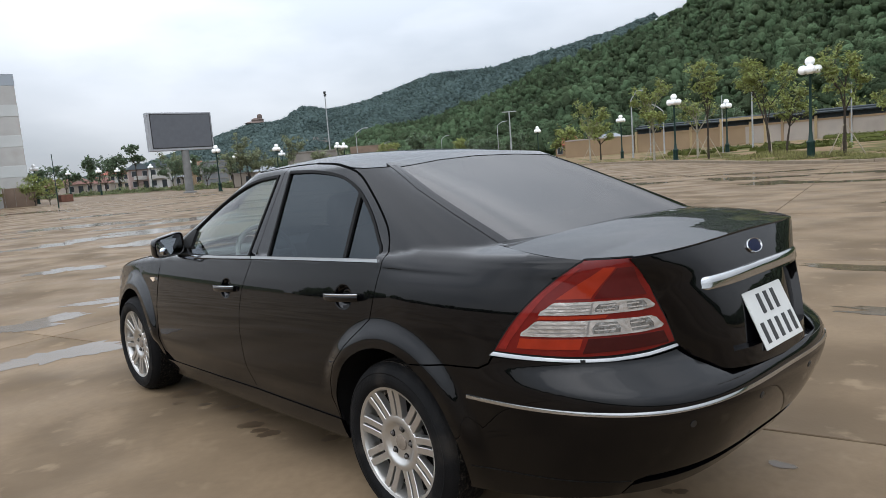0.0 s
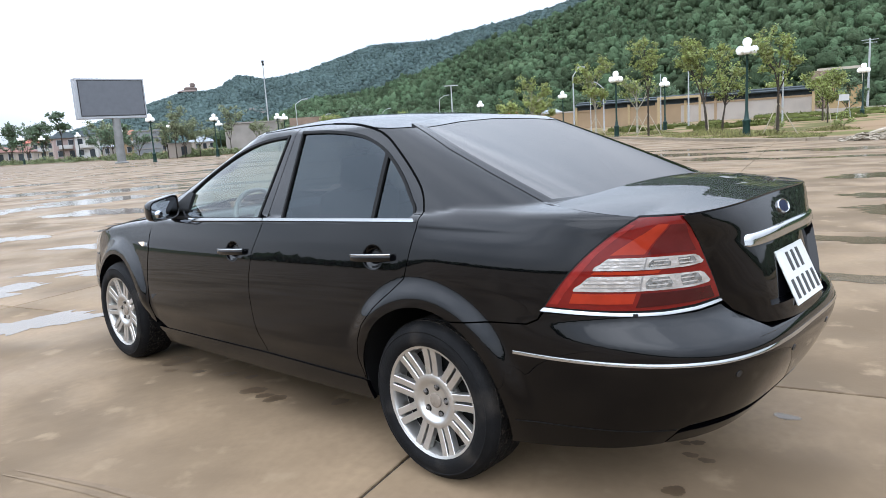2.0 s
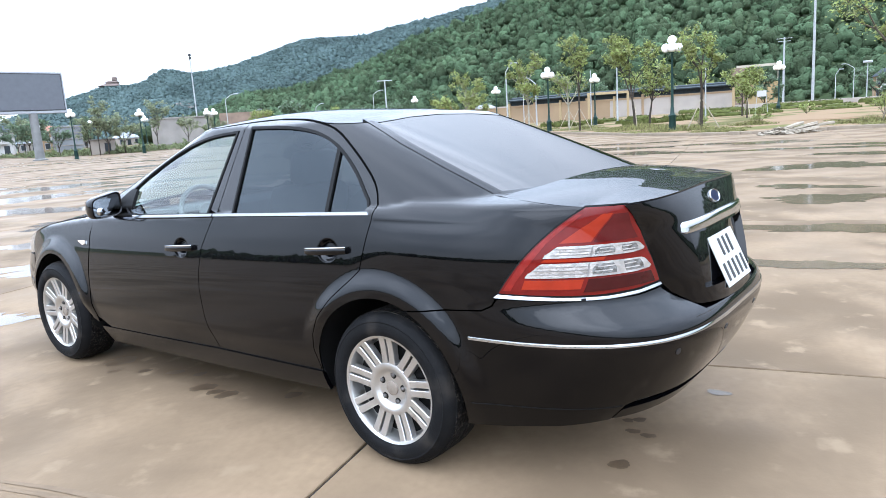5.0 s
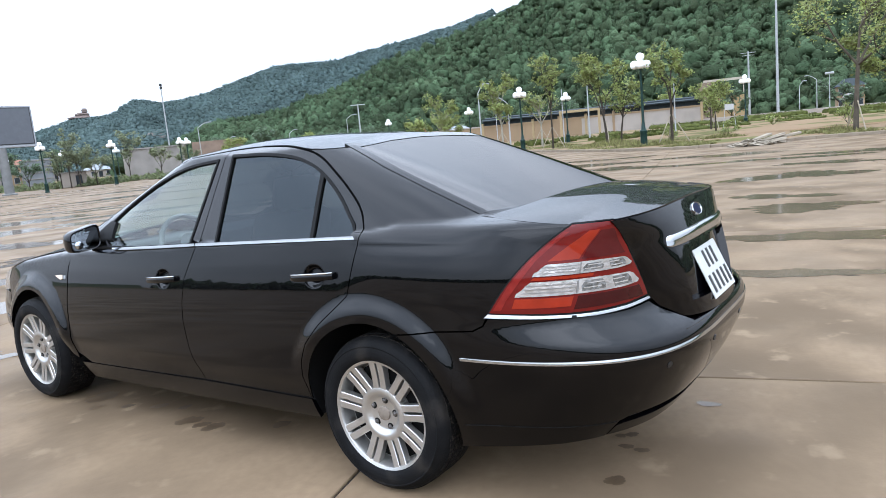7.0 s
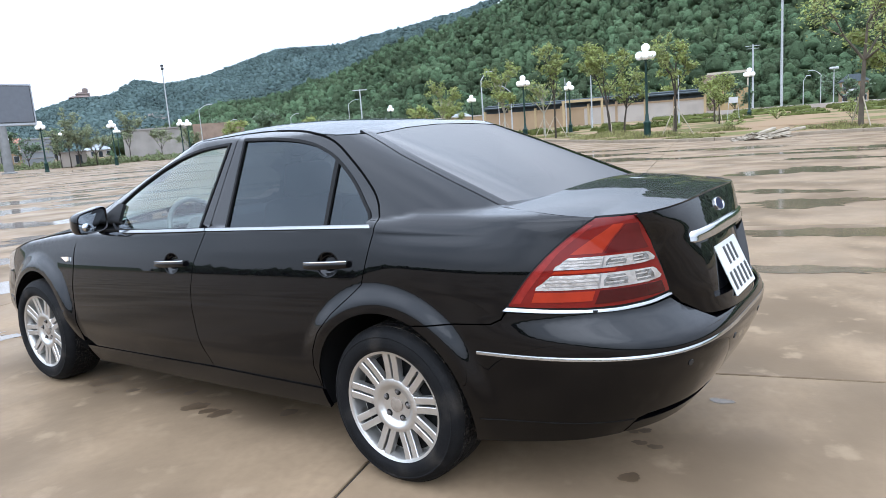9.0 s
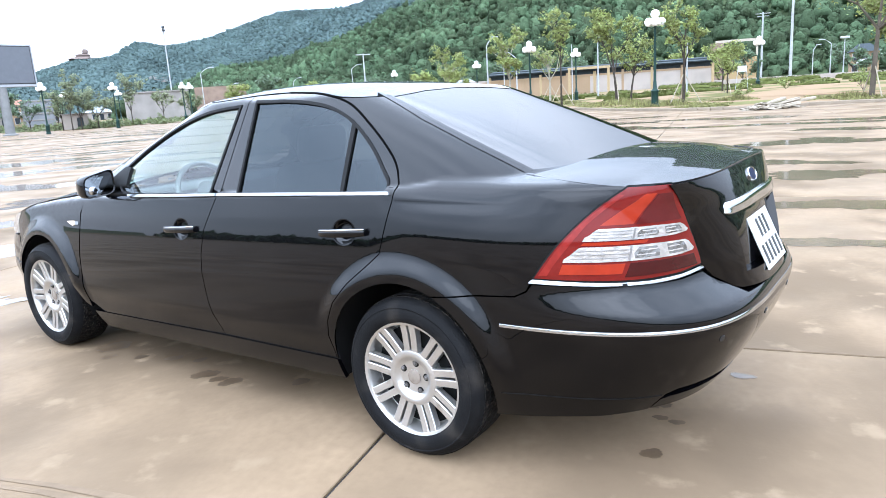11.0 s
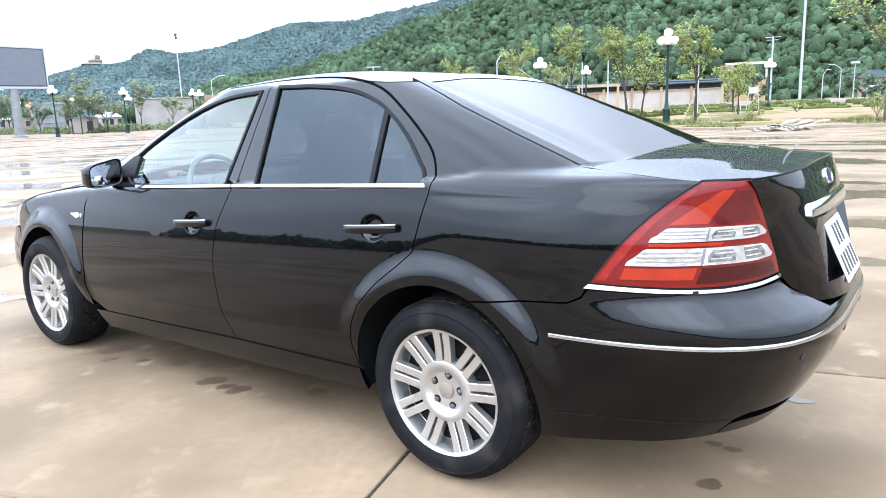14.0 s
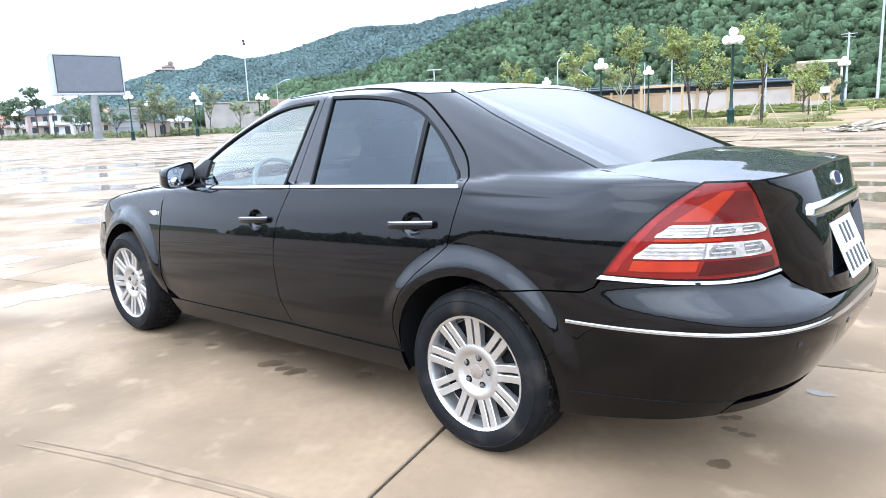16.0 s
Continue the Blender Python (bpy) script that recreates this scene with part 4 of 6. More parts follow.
def build_wheel(w):
    half_w = .1025
    bm = bmesh.new()
    inner = .128
    lathe(bm, [(.222, half_w - .015), (.232, half_w - .005), (.248, half_w), (.268, half_w - .001), (.279, half_w - .004), (.281, half_w - .003), (.284, half_w - .003), (.286, half_w - .007), (.298, half_w - .015),
               (.308, half_w - .028), (.3145, half_w - .046), (.3172, half_w - .07), (.318, 0), (.316, .05 - inner), (.308, .028 - inner), (.29, .008 - inner), (.232, .002 - inner), (.222, .02 - inner), (.205, 0), (.222, half_w - .015)], 72)
    part("tyre", bm, TYRE, w, "black worn road tyre", smooth=30)
    verts, faces = [], []
    for ringz, rows in ((-.096, 110), (-.068, 96), (-.040, 110), (-.012, 96), (.016, 110), (.044, 120)):
        for k in range(rows):
            a0, a1 = 2 * math.pi * k / rows, 2 * math.pi * (k + .84) / rows
            o = len(verts)
            for r in (.308, .3198 - .0022 * (abs(ringz + .026) > .06)):
                for dz in (-.0125, .0125):
                    for a in (a0, a1):
                        verts.append((r * math.cos(a), r * math.sin(a), ringz + dz))
            faces += [[o + q for q in f] for f in ((4, 5, 7, 6), (0, 1, 5, 4), (2, 6, 7, 3), (0, 4, 6, 2), (1, 3, 7, 5))]
    tread = mesh_object("tread", verts, faces, TREAD, w)
    tagged(tread, kind="stuff")
    # rim: dished barrel, hub disc and eighteen paired spokes
    bm = bmesh.new()
    lathe(bm, [(.206, .02), (.208, half_w - .03), (.214, half_w - .016), (.224, half_w - .012), (.226, half_w - .016), (.216, half_w - .022), (.2, .0), (.196, -.07), (.19, -.07), (.19, .02), (.206, .02)], 64)
    part("rim", bm, ALLOY, w, "silver alloy rim", smooth=35)
    bm = bmesh.new()
    lathe(bm, [(0.0, half_w - .044), (.060, half_w - .044), (.070, half_w - .041), (.080, half_w - .032), (.088, half_w - .028), (.098, half_w - .027), (.108, half_w - .030), (.112, half_w - .036), (.113, half_w - .075), (0, half_w - .075)], 48)
    part("hub", bm, ALLOY, w, smooth=35)
    for k in range(9):
        for off in (-.0188, .0188):
            bm = bmesh.new()
            turn = Matrix.Rotation(2 * math.pi * k / 9, 4, 'Z')
            vs = []
            for x, wd, top, deep in ((.088, .0150, half_w - .031, .03), (.12, .0140, half_w - .030, .028), (.17, .0138, half_w - .026, .03), (.216, .0152, half_w - .018, .032)):
                c = off * (.95 + .10 * (x - .08) / .13)
                vs.append([bm.verts.new(turn @ Vector((x, c + sx * wd, top - dz))) for sx, dz in ((-1, deep), (-1, .002), (-.86, 0), (.86, 0), (1, .002), (1, deep))])
            for a, b in zip(vs, vs[1:]):
                for q in range(6):
                    bm.faces.new((a[q], a[(q + 1) % 6], b[(q + 1) % 6], b[q]))
            bm.faces.new(vs[0])
            bm.faces.new(vs[-1])
            part("spoke", bm, ALLOY, w, smooth=25)
    for k in range(5):
        a = 2 * math.pi * k / 5 - radians(10)
        c = (.057 * math.cos(a), .057 * math.sin(a))
        # black disc paints the shade of the recess round the nut
        bm = bmesh.new()
        lathe(bm, [(.0150, half_w - .046), (.0150, half_w - .0432), (0, half_w - .0430)], 18, pose(*c, 0))
        part("nut_pocket", bm, SEAL, w, "black disc for the shade in the nut pocket")
        bm = bmesh.new()
        tube(bm, (*c, half_w - .06), (*c, half_w - .036), .0098, .0088, 6)
        lathe(bm, [(.0070, half_w - .037), (.0055, half_w - .0335), (0, half_w - .0328)], 10, pose(*c, 0))
        part("wheel_nut", bm, STEEL, w)
    bm = bmesh.new()
    lathe(bm, [(0, half_w - .0385), (.026, half_w - .0385), (.029, half_w - .040), (.030, half_w - .046), (0, half_w - .046)], 28)
    part("centre_cap", bm, material("cap_grey", (.20, .165, .13), .6, .3, vary=.25, scale=60), w, "dull grey centre cap", smooth=40)
    bm = bmesh.new()
    lathe(bm, [(.07, .0), (.15, .0), (.15, -.025), (.07, -.025), (.07, 0)], 40)
    part("brake_disc", bm, TRIM, w, smooth=30)
    # added black disc behind the spokes stands in for shade in their openings
    bm = bmesh.new()
    lathe(bm, [(0, .024), (.198, .024), (.198, -.04), (0, -.04)], 32)
    part("backplate", bm, SEAL, w)


first = wheel(-.77, -.014, -1)
build_wheel(first)
for x, y, side in ((-.77, AXLE, -1), (.77, -.014, 1), (.77, AXLE, 1)):
    w = wheel(x, y, side)
    if y > 0:
        w.matrix_basis = w.matrix_basis @ pose(0, 0, 0, 0, 0, 14)
    for ob in first.children:
        c = ob.copy()
        scene.collection.objects.link(c)
        c.parent = w
# arch liners
for wy in (0, AXLE):
    for sx in (-1, 1):
        bm = bmesh.new()
        prev = None
        for y, z in arc(wy, .385, -12, 192, 28):
            row = [bm.verts.new((sx * x, y, z)) for x in (side_x(y, max(z, .2)) - .008, .44)]
            if prev:
                bm.faces.new((prev[0], prev[1], row[1], row[0]))
            prev = row
        part("arch_liner", bm, SEAL, car, smooth=40)
        bm = bmesh.new()
        box(bm, (.02, .78, .62), (sx * .44, wy, .42))
        part("arch_wall", bm, SEAL, car)

# underbody and cabin
bm = bmesh.new()
box(bm, (1.46, 1.85, .14), (0, 1.377, .27), bevel=.02)
box(bm, (.86, 4.3, .12), (0, 1.35, .30), bevel=.02)
box(bm, (1.2, .45, .3), (0, -.65, .42), bevel=.05)
part("underbody", bm, TRIM, car)
bm = bmesh.new()
box(bm, (1.5, .34, .16), (0, 2.02, .86), bevel=.05)
box(bm, (1.4, .4, .06), (0, 2.2, .90), bevel=.02)
part("dashboard", bm, DASH, car, smooth=40)
bm = bmesh.new()
box(bm, (1.28, .45, .03), (0, -.22, 1.03), bevel=.01)
part("parcel_shelf", bm, DASH, car)


def seat(x, y, wide):
    bm = bmesh.new()
    box(bm, (wide, .52, .16), (x, y, .50), bevel=.05, seg=3)
    box(bm, (wide * .94, .14, .60), (x, y - .30, .80), pose(0, 0, 0, 14), bevel=.06, seg=3)
    part("seat", bm, SEAT, car, smooth=50)
    for hx in ((x,) if wide < .8 else (x - .38, x + .38)):
        bm = bmesh.new()
        box(bm, (.27, .10, .17), (hx, y - .40, 1.17), pose(0, 0, 0, 12), bevel=.04, seg=3)
        tube(bm, (hx - .06, y - .38, 1.12), (hx - .06, y - .37, 1.02), .006)
        tube(bm, (hx + .06, y - .38, 1.12), (hx + .06, y - .37, 1.02), .006)
        part("headrest", bm, SEAT, car, smooth=50)


seat(-.37, 1.22, .50)
seat(.37, 1.22, .50)
seat(0, .48, .86)
bm = bmesh.new()
wheel_pose = pose(-.37, 1.74, .905, 65, 0, 0)
ring_r, ring_t = .18, .015
rows = []
for i in range(40):
    a = 2 * math.pi * i / 40
    rows.append([bm.verts.new(wheel_pose @ Vector(((ring_r + ring_t * math.cos(b)) * math.cos(a), (ring_r + ring_t * math.cos(b)) * math.sin(a), ring_t * math.sin(b)))) for b in np.linspace(0, 2 * math.pi, 9)[:-1]])
for i in range(40):
    for j in range(8):
        bm.faces.new((rows[i][j], rows[(i + 1) % 40][j], rows[(i + 1) % 40][(j + 1) % 8], rows[i][(j + 1) % 8]))
for a in (0, 180, 250, 290):
    p = wheel_pose @ Vector((ring_r * math.cos(radians(a)), ring_r * math.sin(radians(a)), 0))
    tube(bm, wheel_pose @ Vector((0, 0, -.02)), p, .02, .014)
tube(bm, wheel_pose @ Vector((0, 0, .01)), wheel_pose @ Vector((0, 0, -.06)), .07, .05, 20)
part("steering_wheel", bm, WHEEL_GREY, car, "grey steering wheel", smooth=50)

# door mirrors
def mirror_ring(sx, y, grow, n=28):
    """A rounded, slightly drooping outline of the mirror head at a depth y."""
    pts = []
    for k in range(n):
        a = 2 * math.pi * k / n
        cx, cz = math.copysign(abs(math.cos(a)) ** .45, math.cos(a)), math.copysign(abs(math.sin(a)) ** .45, math.sin(a))
        x = .855 + .092 * cx * grow
        z = 1.013 + (.064 + .006 * -cx) * cz * grow - .012 * cx
        pts.append(Vector((sx * x, y + .05 * max(0, -cx) * .3, z)))
    return pts


for sx in (-1, 1):
    bm = bmesh.new()
    rings = [[bm.verts.new(p) for p in mirror_ring(sx, y, g)] for y, g in ((1.985, .80), (1.972, .86), (1.968, .95), (1.978, 1.0), (2.02, 1.0), (2.06, .88), (2.085, .62), (2.092, .3))]
    for a, b in zip(rings, rings[1:]):
        for k in range(28):
            bm.faces.new((a[k], a[(k + 1) % 28], b[(k + 1) % 28], b[k]))
    bm.faces.new(rings[0])
    bm.faces.new(rings[-1])
    part("mirror_housing", bm, PAINT, car, "black door mirror", smooth=45)
    bm = bmesh.new()
    rings = [[bm.verts.new(p) for p in mirror_ring(sx, y, g)] for y, g in ((1.984, .83), (1.976, .82))]
    for k in range(28):
        bm.faces.new((rings[0][k], rings[0][(k + 1) % 28], rings[1][(k + 1) % 28], rings[1][k]))
    bm.faces.new(rings[1])
    for v in bm.verts:
        v.co.y += .10 * (abs(v.co.x) - .855) - .002
    part("mirror_glass", bm, MIRROR, car, "mirror glass")
    bm = bmesh.new()
    lathe(bm, [(0, .006), (.018, .004), (.022, 0), (.022, -.004)], 20, pose(sx * .895, 1.973, .985, 90, 0, 0))
    part("blind_spot_mirror", bm, MIRROR, car, "small round blind-spot mirror", smooth=40)
    bm = bmesh.new()
    tube(bm, (sx * .79, 2.06, .985), (sx * .72, 2.06, .955), .03, .05, 12)
    part("mirror_foot", bm, TRIM, car, smooth=40)
    panel("mirror_sail", [(1.86, 1.085), (1.93, 1.085), (2.1, .985), (2.05, .945), (1.81, .952), (1.845, 1.0)], on_side, SEAL, car, step=.015, proud=.010, flip=sx > 0)

# door handles: a pull with a chrome face over a scooped cup
def pull_ring(sx, y, z, x, high, deep, n=16):
    """A rounded oblong section of a door pull."""
    ring = []
    for k in range(n):
        b = 2 * math.pi * k / n
        c, q = math.cos(b), math.sin(b)
        ring.append((sx * (x + deep * math.copysign(abs(c) ** .7, c)), y, z + high * math.copysign(abs(q) ** .7, q)))
    return ring


for y0, z0, y1, z1 in HANDLES:
    cy, cz = (y0 + y1) / 2, (z0 + z1) / 2 - .004
    for sx in (-1, 1):
        # the cup: a smooth oval bowl pressed into the door skin
        bm = bmesh.new()
        bowl = []
        for r in (1.03, .99, .96, .90, .80, .66, .48, .26):
            deep = .024 * (1 - smooth_step(.62, 1.0, r)) - .0012
            bowl.append([])
            for k in range(36):
                a = 2 * math.pi * k / 36
                y, z = cy + .060 * r * math.cos(a), cz + .050 * r * math.sin(a)
                bowl[-1].append(bm.verts.new((sx * (side_x(y, z) - deep), y, z)))
        for a, b in zip(bowl, bowl[1:]):
            for k in range(36):
                bm.faces.new((a[k], a[(k + 1) % 36], b[(k + 1) % 36], b[k]))
        bm.faces.new(bowl[-1])
        part("handle_cup", bm, PAINT, car, "scooped cup behind the handle", smooth=60)
        for name, mat, high, dz, out_by, thick, label in (("handle_pull", PAINT, .0145, -.006, .0, .010, "black pull"), ("handle_face", CHROME, .0048, .0082, .0030, .0085, "chrome face of the handle")):
            bm = bmesh.new()
            rows = []
            for k in range(21):
                f = k / 20
                y, z = y0 + (y1 - y0) * f, z0 + (z1 - z0) * f + dz
                end = math.sin(math.pi * min(max(f, .012), .988)) ** .3
                x = side_x(y, z) + .002 + out_by + .020 * end
                rows.append([bm.verts.new(v) for v in pull_ring(sx, y, z, x, high * (.55 + .45 * end), thick * (.7 + .3 * end))])
            for a, b in zip(rows, rows[1:]):
                for k in range(16):
                    bm.faces.new((a[k], a[(k + 1) % 16], b[(k + 1) % 16], b[k]))
            bm.faces.new(rows[0])
            bm.faces.new(rows[-1])
            part(name, bm, mat, car, label, smooth=50)

# front lamps, nose, side repeater
for f in (False, True):
    panel("headlamp", shrunk([(3.16, .80), (3.23, .72), (3.20, .66), (3.38, .655), (3.56, .64), (3.56, .70), (3.40, .75)], GAP), on_side, LENS, car, "clear headlamp", step=.03, flip=f)
    panel("front_bumper", shrunk([(3.12, .45), (3.165, .60), (3.20, .65), (3.38, .645), (3.60, .62), (3.64, .45), (3.62, .25), (3.4, .19), (3.13, .19), (3.11, .25)]
                                 + arc(AXLE, .375, -8, 20, 4), GAP), on_side, PAINT, car, step=.03, flip=f)
    panel("side_repeater", [(2.44, .79), (2.36, .797), (2.355, .775), (2.375, .768)], on_side, AMBER, car, "small clear side repeater", step=.02, proud=.006, flip=f)
    for y in (2.347, 2.325):
        panel("emblem", [(y + .009 * math.cos(a), .784 + .012 * math.sin(a)) for a in np.linspace(0, 2 * math.pi, 13)[:-1]], on_side, CHROME, car, "small chrome wing emblem", step=.01, proud=.003, thick=.004, flip=f)
bm = bmesh.new()
box(bm, (1.0, .12, .50), (0, 3.56, .44), bevel=.05, seg=3)
part("nose_panel", bm, PAINT, car, smooth=40)
bm = bmesh.new()
for k in range(6):
    box(bm, (.62, .02, .012), (0, 3.63, .52 + .025 * k))
part("grille", bm, CHROME, car)
# ---------- surroundings ----------
LAMP_GREEN = material("dark_green_iron", (0.009, 0.026, 0.021), 0.5, vary=0.25, scale=4, spec=0.2)
GLOBE = material("white_globe", (0.85, 0.85, 0.84), 0.3, vary=0.03)
GALV = material("galvanised_steel", (0.294, 0.301, 0.301), 0.5, 0.4, vary=0.15)
BARK = material("bark", (0.045, 0.037, 0.029), 0.9, vary=0.3, scale=6, bump=0.5, bump_scale=30, spec=0.06)
PALE_BARK = material("pale_bark", (0.26, 0.24, 0.19), 0.9, vary=0.3, scale=5, bump=0.4, bump_scale=30, spec=0.06)
LIMB_BARK = material("weathered_bark", (0.085, 0.072, 0.055), 0.9, vary=0.4, scale=1.2, bump=0.5, bump_scale=30, spec=0.06)
STAKE = material("bamboo_stake", (0.244, 0.207, 0.148), 0.8, vary=0.2)
LEAF = leaf_material("tree_leaf", (0.205, 0.235, 0.070))
LEAF_DARK = leaf_material("dark_leaf", (0.095, 0.135, 0.075))
LEAF_PALE = leaf_material("pale_leaf", (0.175, 0.195, 0.105), 0.4)
SCRUB = leaf_material("scrub_leaf", (0.125, 0.145, 0.062), 0.4)
UNDERGROWTH = material("undergrowth", (0.045, 0.062, 0.028), 0.9, vary=0.4, scale=0.2, spec=0.06)
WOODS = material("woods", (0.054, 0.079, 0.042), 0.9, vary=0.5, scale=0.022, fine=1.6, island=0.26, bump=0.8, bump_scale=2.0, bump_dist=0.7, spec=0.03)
# distance haze is put into this blue-green base colour
HAZED_WOODS = material("far_woods", (0.058, 0.081, 0.077), 0.9, vary=0.3, scale=0.012, fine=0.2, island=0.05, bump=0.3, bump_scale=0.5, bump_dist=1.0, spec=0.03)
HEDGE = material("clipped_hedge", (0.066, 0.074, 0.020), 0.7, vary=0.35, scale=2.5, fine=14, bump=0.8, bump_scale=10, spec=0.06)
BLADE = material("grass_blade", (0.148, 0.144, 0.056), 0.7, vary=0.25, island=0.4, spec=0.06)
SCREEN = material("led_screen", (0.085, 0.09, 0.102), 0.55, vary=0.08, scale=2, fine=30)
WHITE_METAL = material("white_metal_frame", (0.275, 0.285, 0.30), 0.5, vary=0.05)
WALLS = {"pale": material("stained_pale_render", (0.262, 0.226, 0.190), 0.85, vary=0.2, scale=0.3, dark=(0.24, 0.21, 0.18), dark_scale=0.3, dark_edge=(0.5, 0.75)),
         "white": material("white_render", (0.350, 0.342, 0.325), 0.8, vary=0.15, scale=0.4, dark=(0.29, 0.27, 0.245), dark_scale=0.3, dark_edge=(0.55, 0.8)),
         "pink": material("pink_render", (0.255, 0.190, 0.170), 0.85, vary=0.12, scale=0.3), "cap": material("blue_grey_band", (0.27, 0.30, 0.33), 0.8, vary=0.08, scale=0.3), "band": material("pale_grey_band", (0.42, 0.43, 0.42), 0.8, vary=0.08, scale=0.3), "grey": material("grey_concrete", (0.195, 0.178, 0.158), 0.85, vary=0.25, scale=0.3, dark=(0.14, 0.13, 0.115), dark_scale=0.25, dark_edge=(0.5, 0.75)), "tan": material("tan_render", (0.205, 0.140, 0.078), 0.85, vary=0.12, scale=0.3),
         "cream": material("cream_render", (0.308, 0.273, 0.217), 0.85, vary=0.12, scale=0.3), "slate": material("dark_grey_sheet", (0.14, 0.145, 0.15), 0.7, vary=0.15, scale=0.5),
         "yellow": material("ochre_render", (0.238, 0.168, 0.077), 0.8, vary=0.1), "brick": material("brown_brickwork", (0.168, 0.119, 0.087), 0.9, vary=0.2, scale=0.8)}
ROOFS = {"brown": material("brown_tile_roof", (0.148, 0.070, 0.052), 0.8, vary=0.25, scale=0.8), "orange": material("orange_tile_roof", (0.25, 0.10, 0.06), 0.8, vary=0.2, scale=0.8), "red": material("red_tile_roof", (0.311, 0.085, 0.052), 0.8, vary=0.2, scale=0.8), "grey": material("grey_sheet_roof", (0.207, 0.222, 0.237), 0.6, vary=0.15),
         "blue": material("blue_sheet_roof", (0.095, 0.145, 0.215), 0.5, vary=0.12), "dark": material("dark_roof", (0.030, 0.037, 0.040), 0.7, vary=0.2, spec=0.1)}
TEMPLE = material("faded_temple_tiles", (0.135, 0.100, 0.085), 0.8, vary=0.2, scale=0.2)
PANE = material("dark_pane", (0.03, 0.035, 0.04), 0.1, vary=0.2)
POST = material("ochre_post", (0.252, 0.185, 0.092), 0.7, vary=0.1)
RUBBLE = material("broken_concrete", (0.25, 0.215, 0.165), 0.85, vary=0.2, scale=3, bump=0.5, bump_scale=25, spec=0.06)

EYE_AT = Vector((-2.7, -1.7, 1.33))


def out(az, d, z=0.0):
    """A place by its compass angle from the car's nose and its distance."""
    return Vector((EYE_AT.x + d * math.sin(radians(az)), EYE_AT.y + d * math.cos(radians(az)), z))


# hills: a near wooded one and a far haze-blue one, round the whole horizon
NEAR = [(-30, 1.0), (-14, .9), (0, .7), (25, .3), (30, .6), (34, 1.8), (37, 2.9), (39.4, 3.3), (42.3, 3.7), (46.5, 4.9), (52.2, 7.1), (58.8, 8.85), (61, 9.8), (65, 11.5), (70, 12.6), (80, 13.2), (90, 12.6), (104, 9), (115, 4.5), (135, 2.0), (180, 1.6), (250, 1.8), (285, .9), (300, 1.3), (315, .8), (330, 1.0)]
FAR = [(0, .3), (15, .8), (20, 1.6), (25, 3.2), (28, 4.05), (30.4, 4.3), (32.1, 5.2), (34, 4.85), (36.5, 5.2), (40, 6.25), (42.8, 7.0), (47.5, 7.15), (50, 7.7), (52, 8.05), (56.7, 8.95), (59, 9.55), (61.7, 10.3), (66, 10.2), (75, 7), (100, 4)]


def rise(tab, az, d, d0, d1):
    el = max(.2, curve_at(tab, az) - (.12 if tab is FAR else .38))
    t = (d - d0) / (d1 - d0)
    top = math.tan(radians(el)) * d1
    wave = 1 + (.20 * math.sin(az * .9 + d * .011) + .12 * math.sin(az * 2.1 - d * .02)) * min(1, max(0, 1 - t)) * 2 * max(0, t)
    if t <= 0:
        return 0
    if t <= 1:
        return top * (t ** 1.15) * wave
    return top * max(0, 1 - (t - 1) * 1.2)


def hill(name, tab, az0, az1, d0, d1, mat, label, naz, nd):
    verts, faces = [], []
    for i in range(naz + 1):
        az = az0 + (az1 - az0) * i / naz
        for j in range(nd + 1):
            d = d0 + (d1 * 1.5 - d0) * j / nd
            p = out(az, d)
            verts.append((p.x, p.y, -.3 + rise(tab, az, d, d0, d1)))
    w = nd + 1
    faces = [(i * w + j, (i + 1) * w + j, (i + 1) * w + j + 1, i * w + j + 1) for i in range(naz) for j in range(nd)]
    ob = mesh_object(name, verts, faces, mat, smooth=True)
    return tagged(ob, label, "hill", kind="structure")


hill("near_hill", NEAR, -30, 329, 210, 560, UNDERGROWTH, "steep hillside under dense green woods", 300, 40)
hill("far_hill", FAR, 0, 100, 700, 1300, HAZED_WOODS, "distant wooded ridge", 160, 24)


def ball(level):
    """Unit sphere of triangles, as arrays."""
    bm = bmesh.new()
    bmesh.ops.create_icosphere(bm, subdivisions=level, radius=1)
    v = np.array([q.co[:] for q in bm.verts])
    f = np.array([[q.index for q in t.verts] for t in bm.faces])
    bm.free()
    return v, f


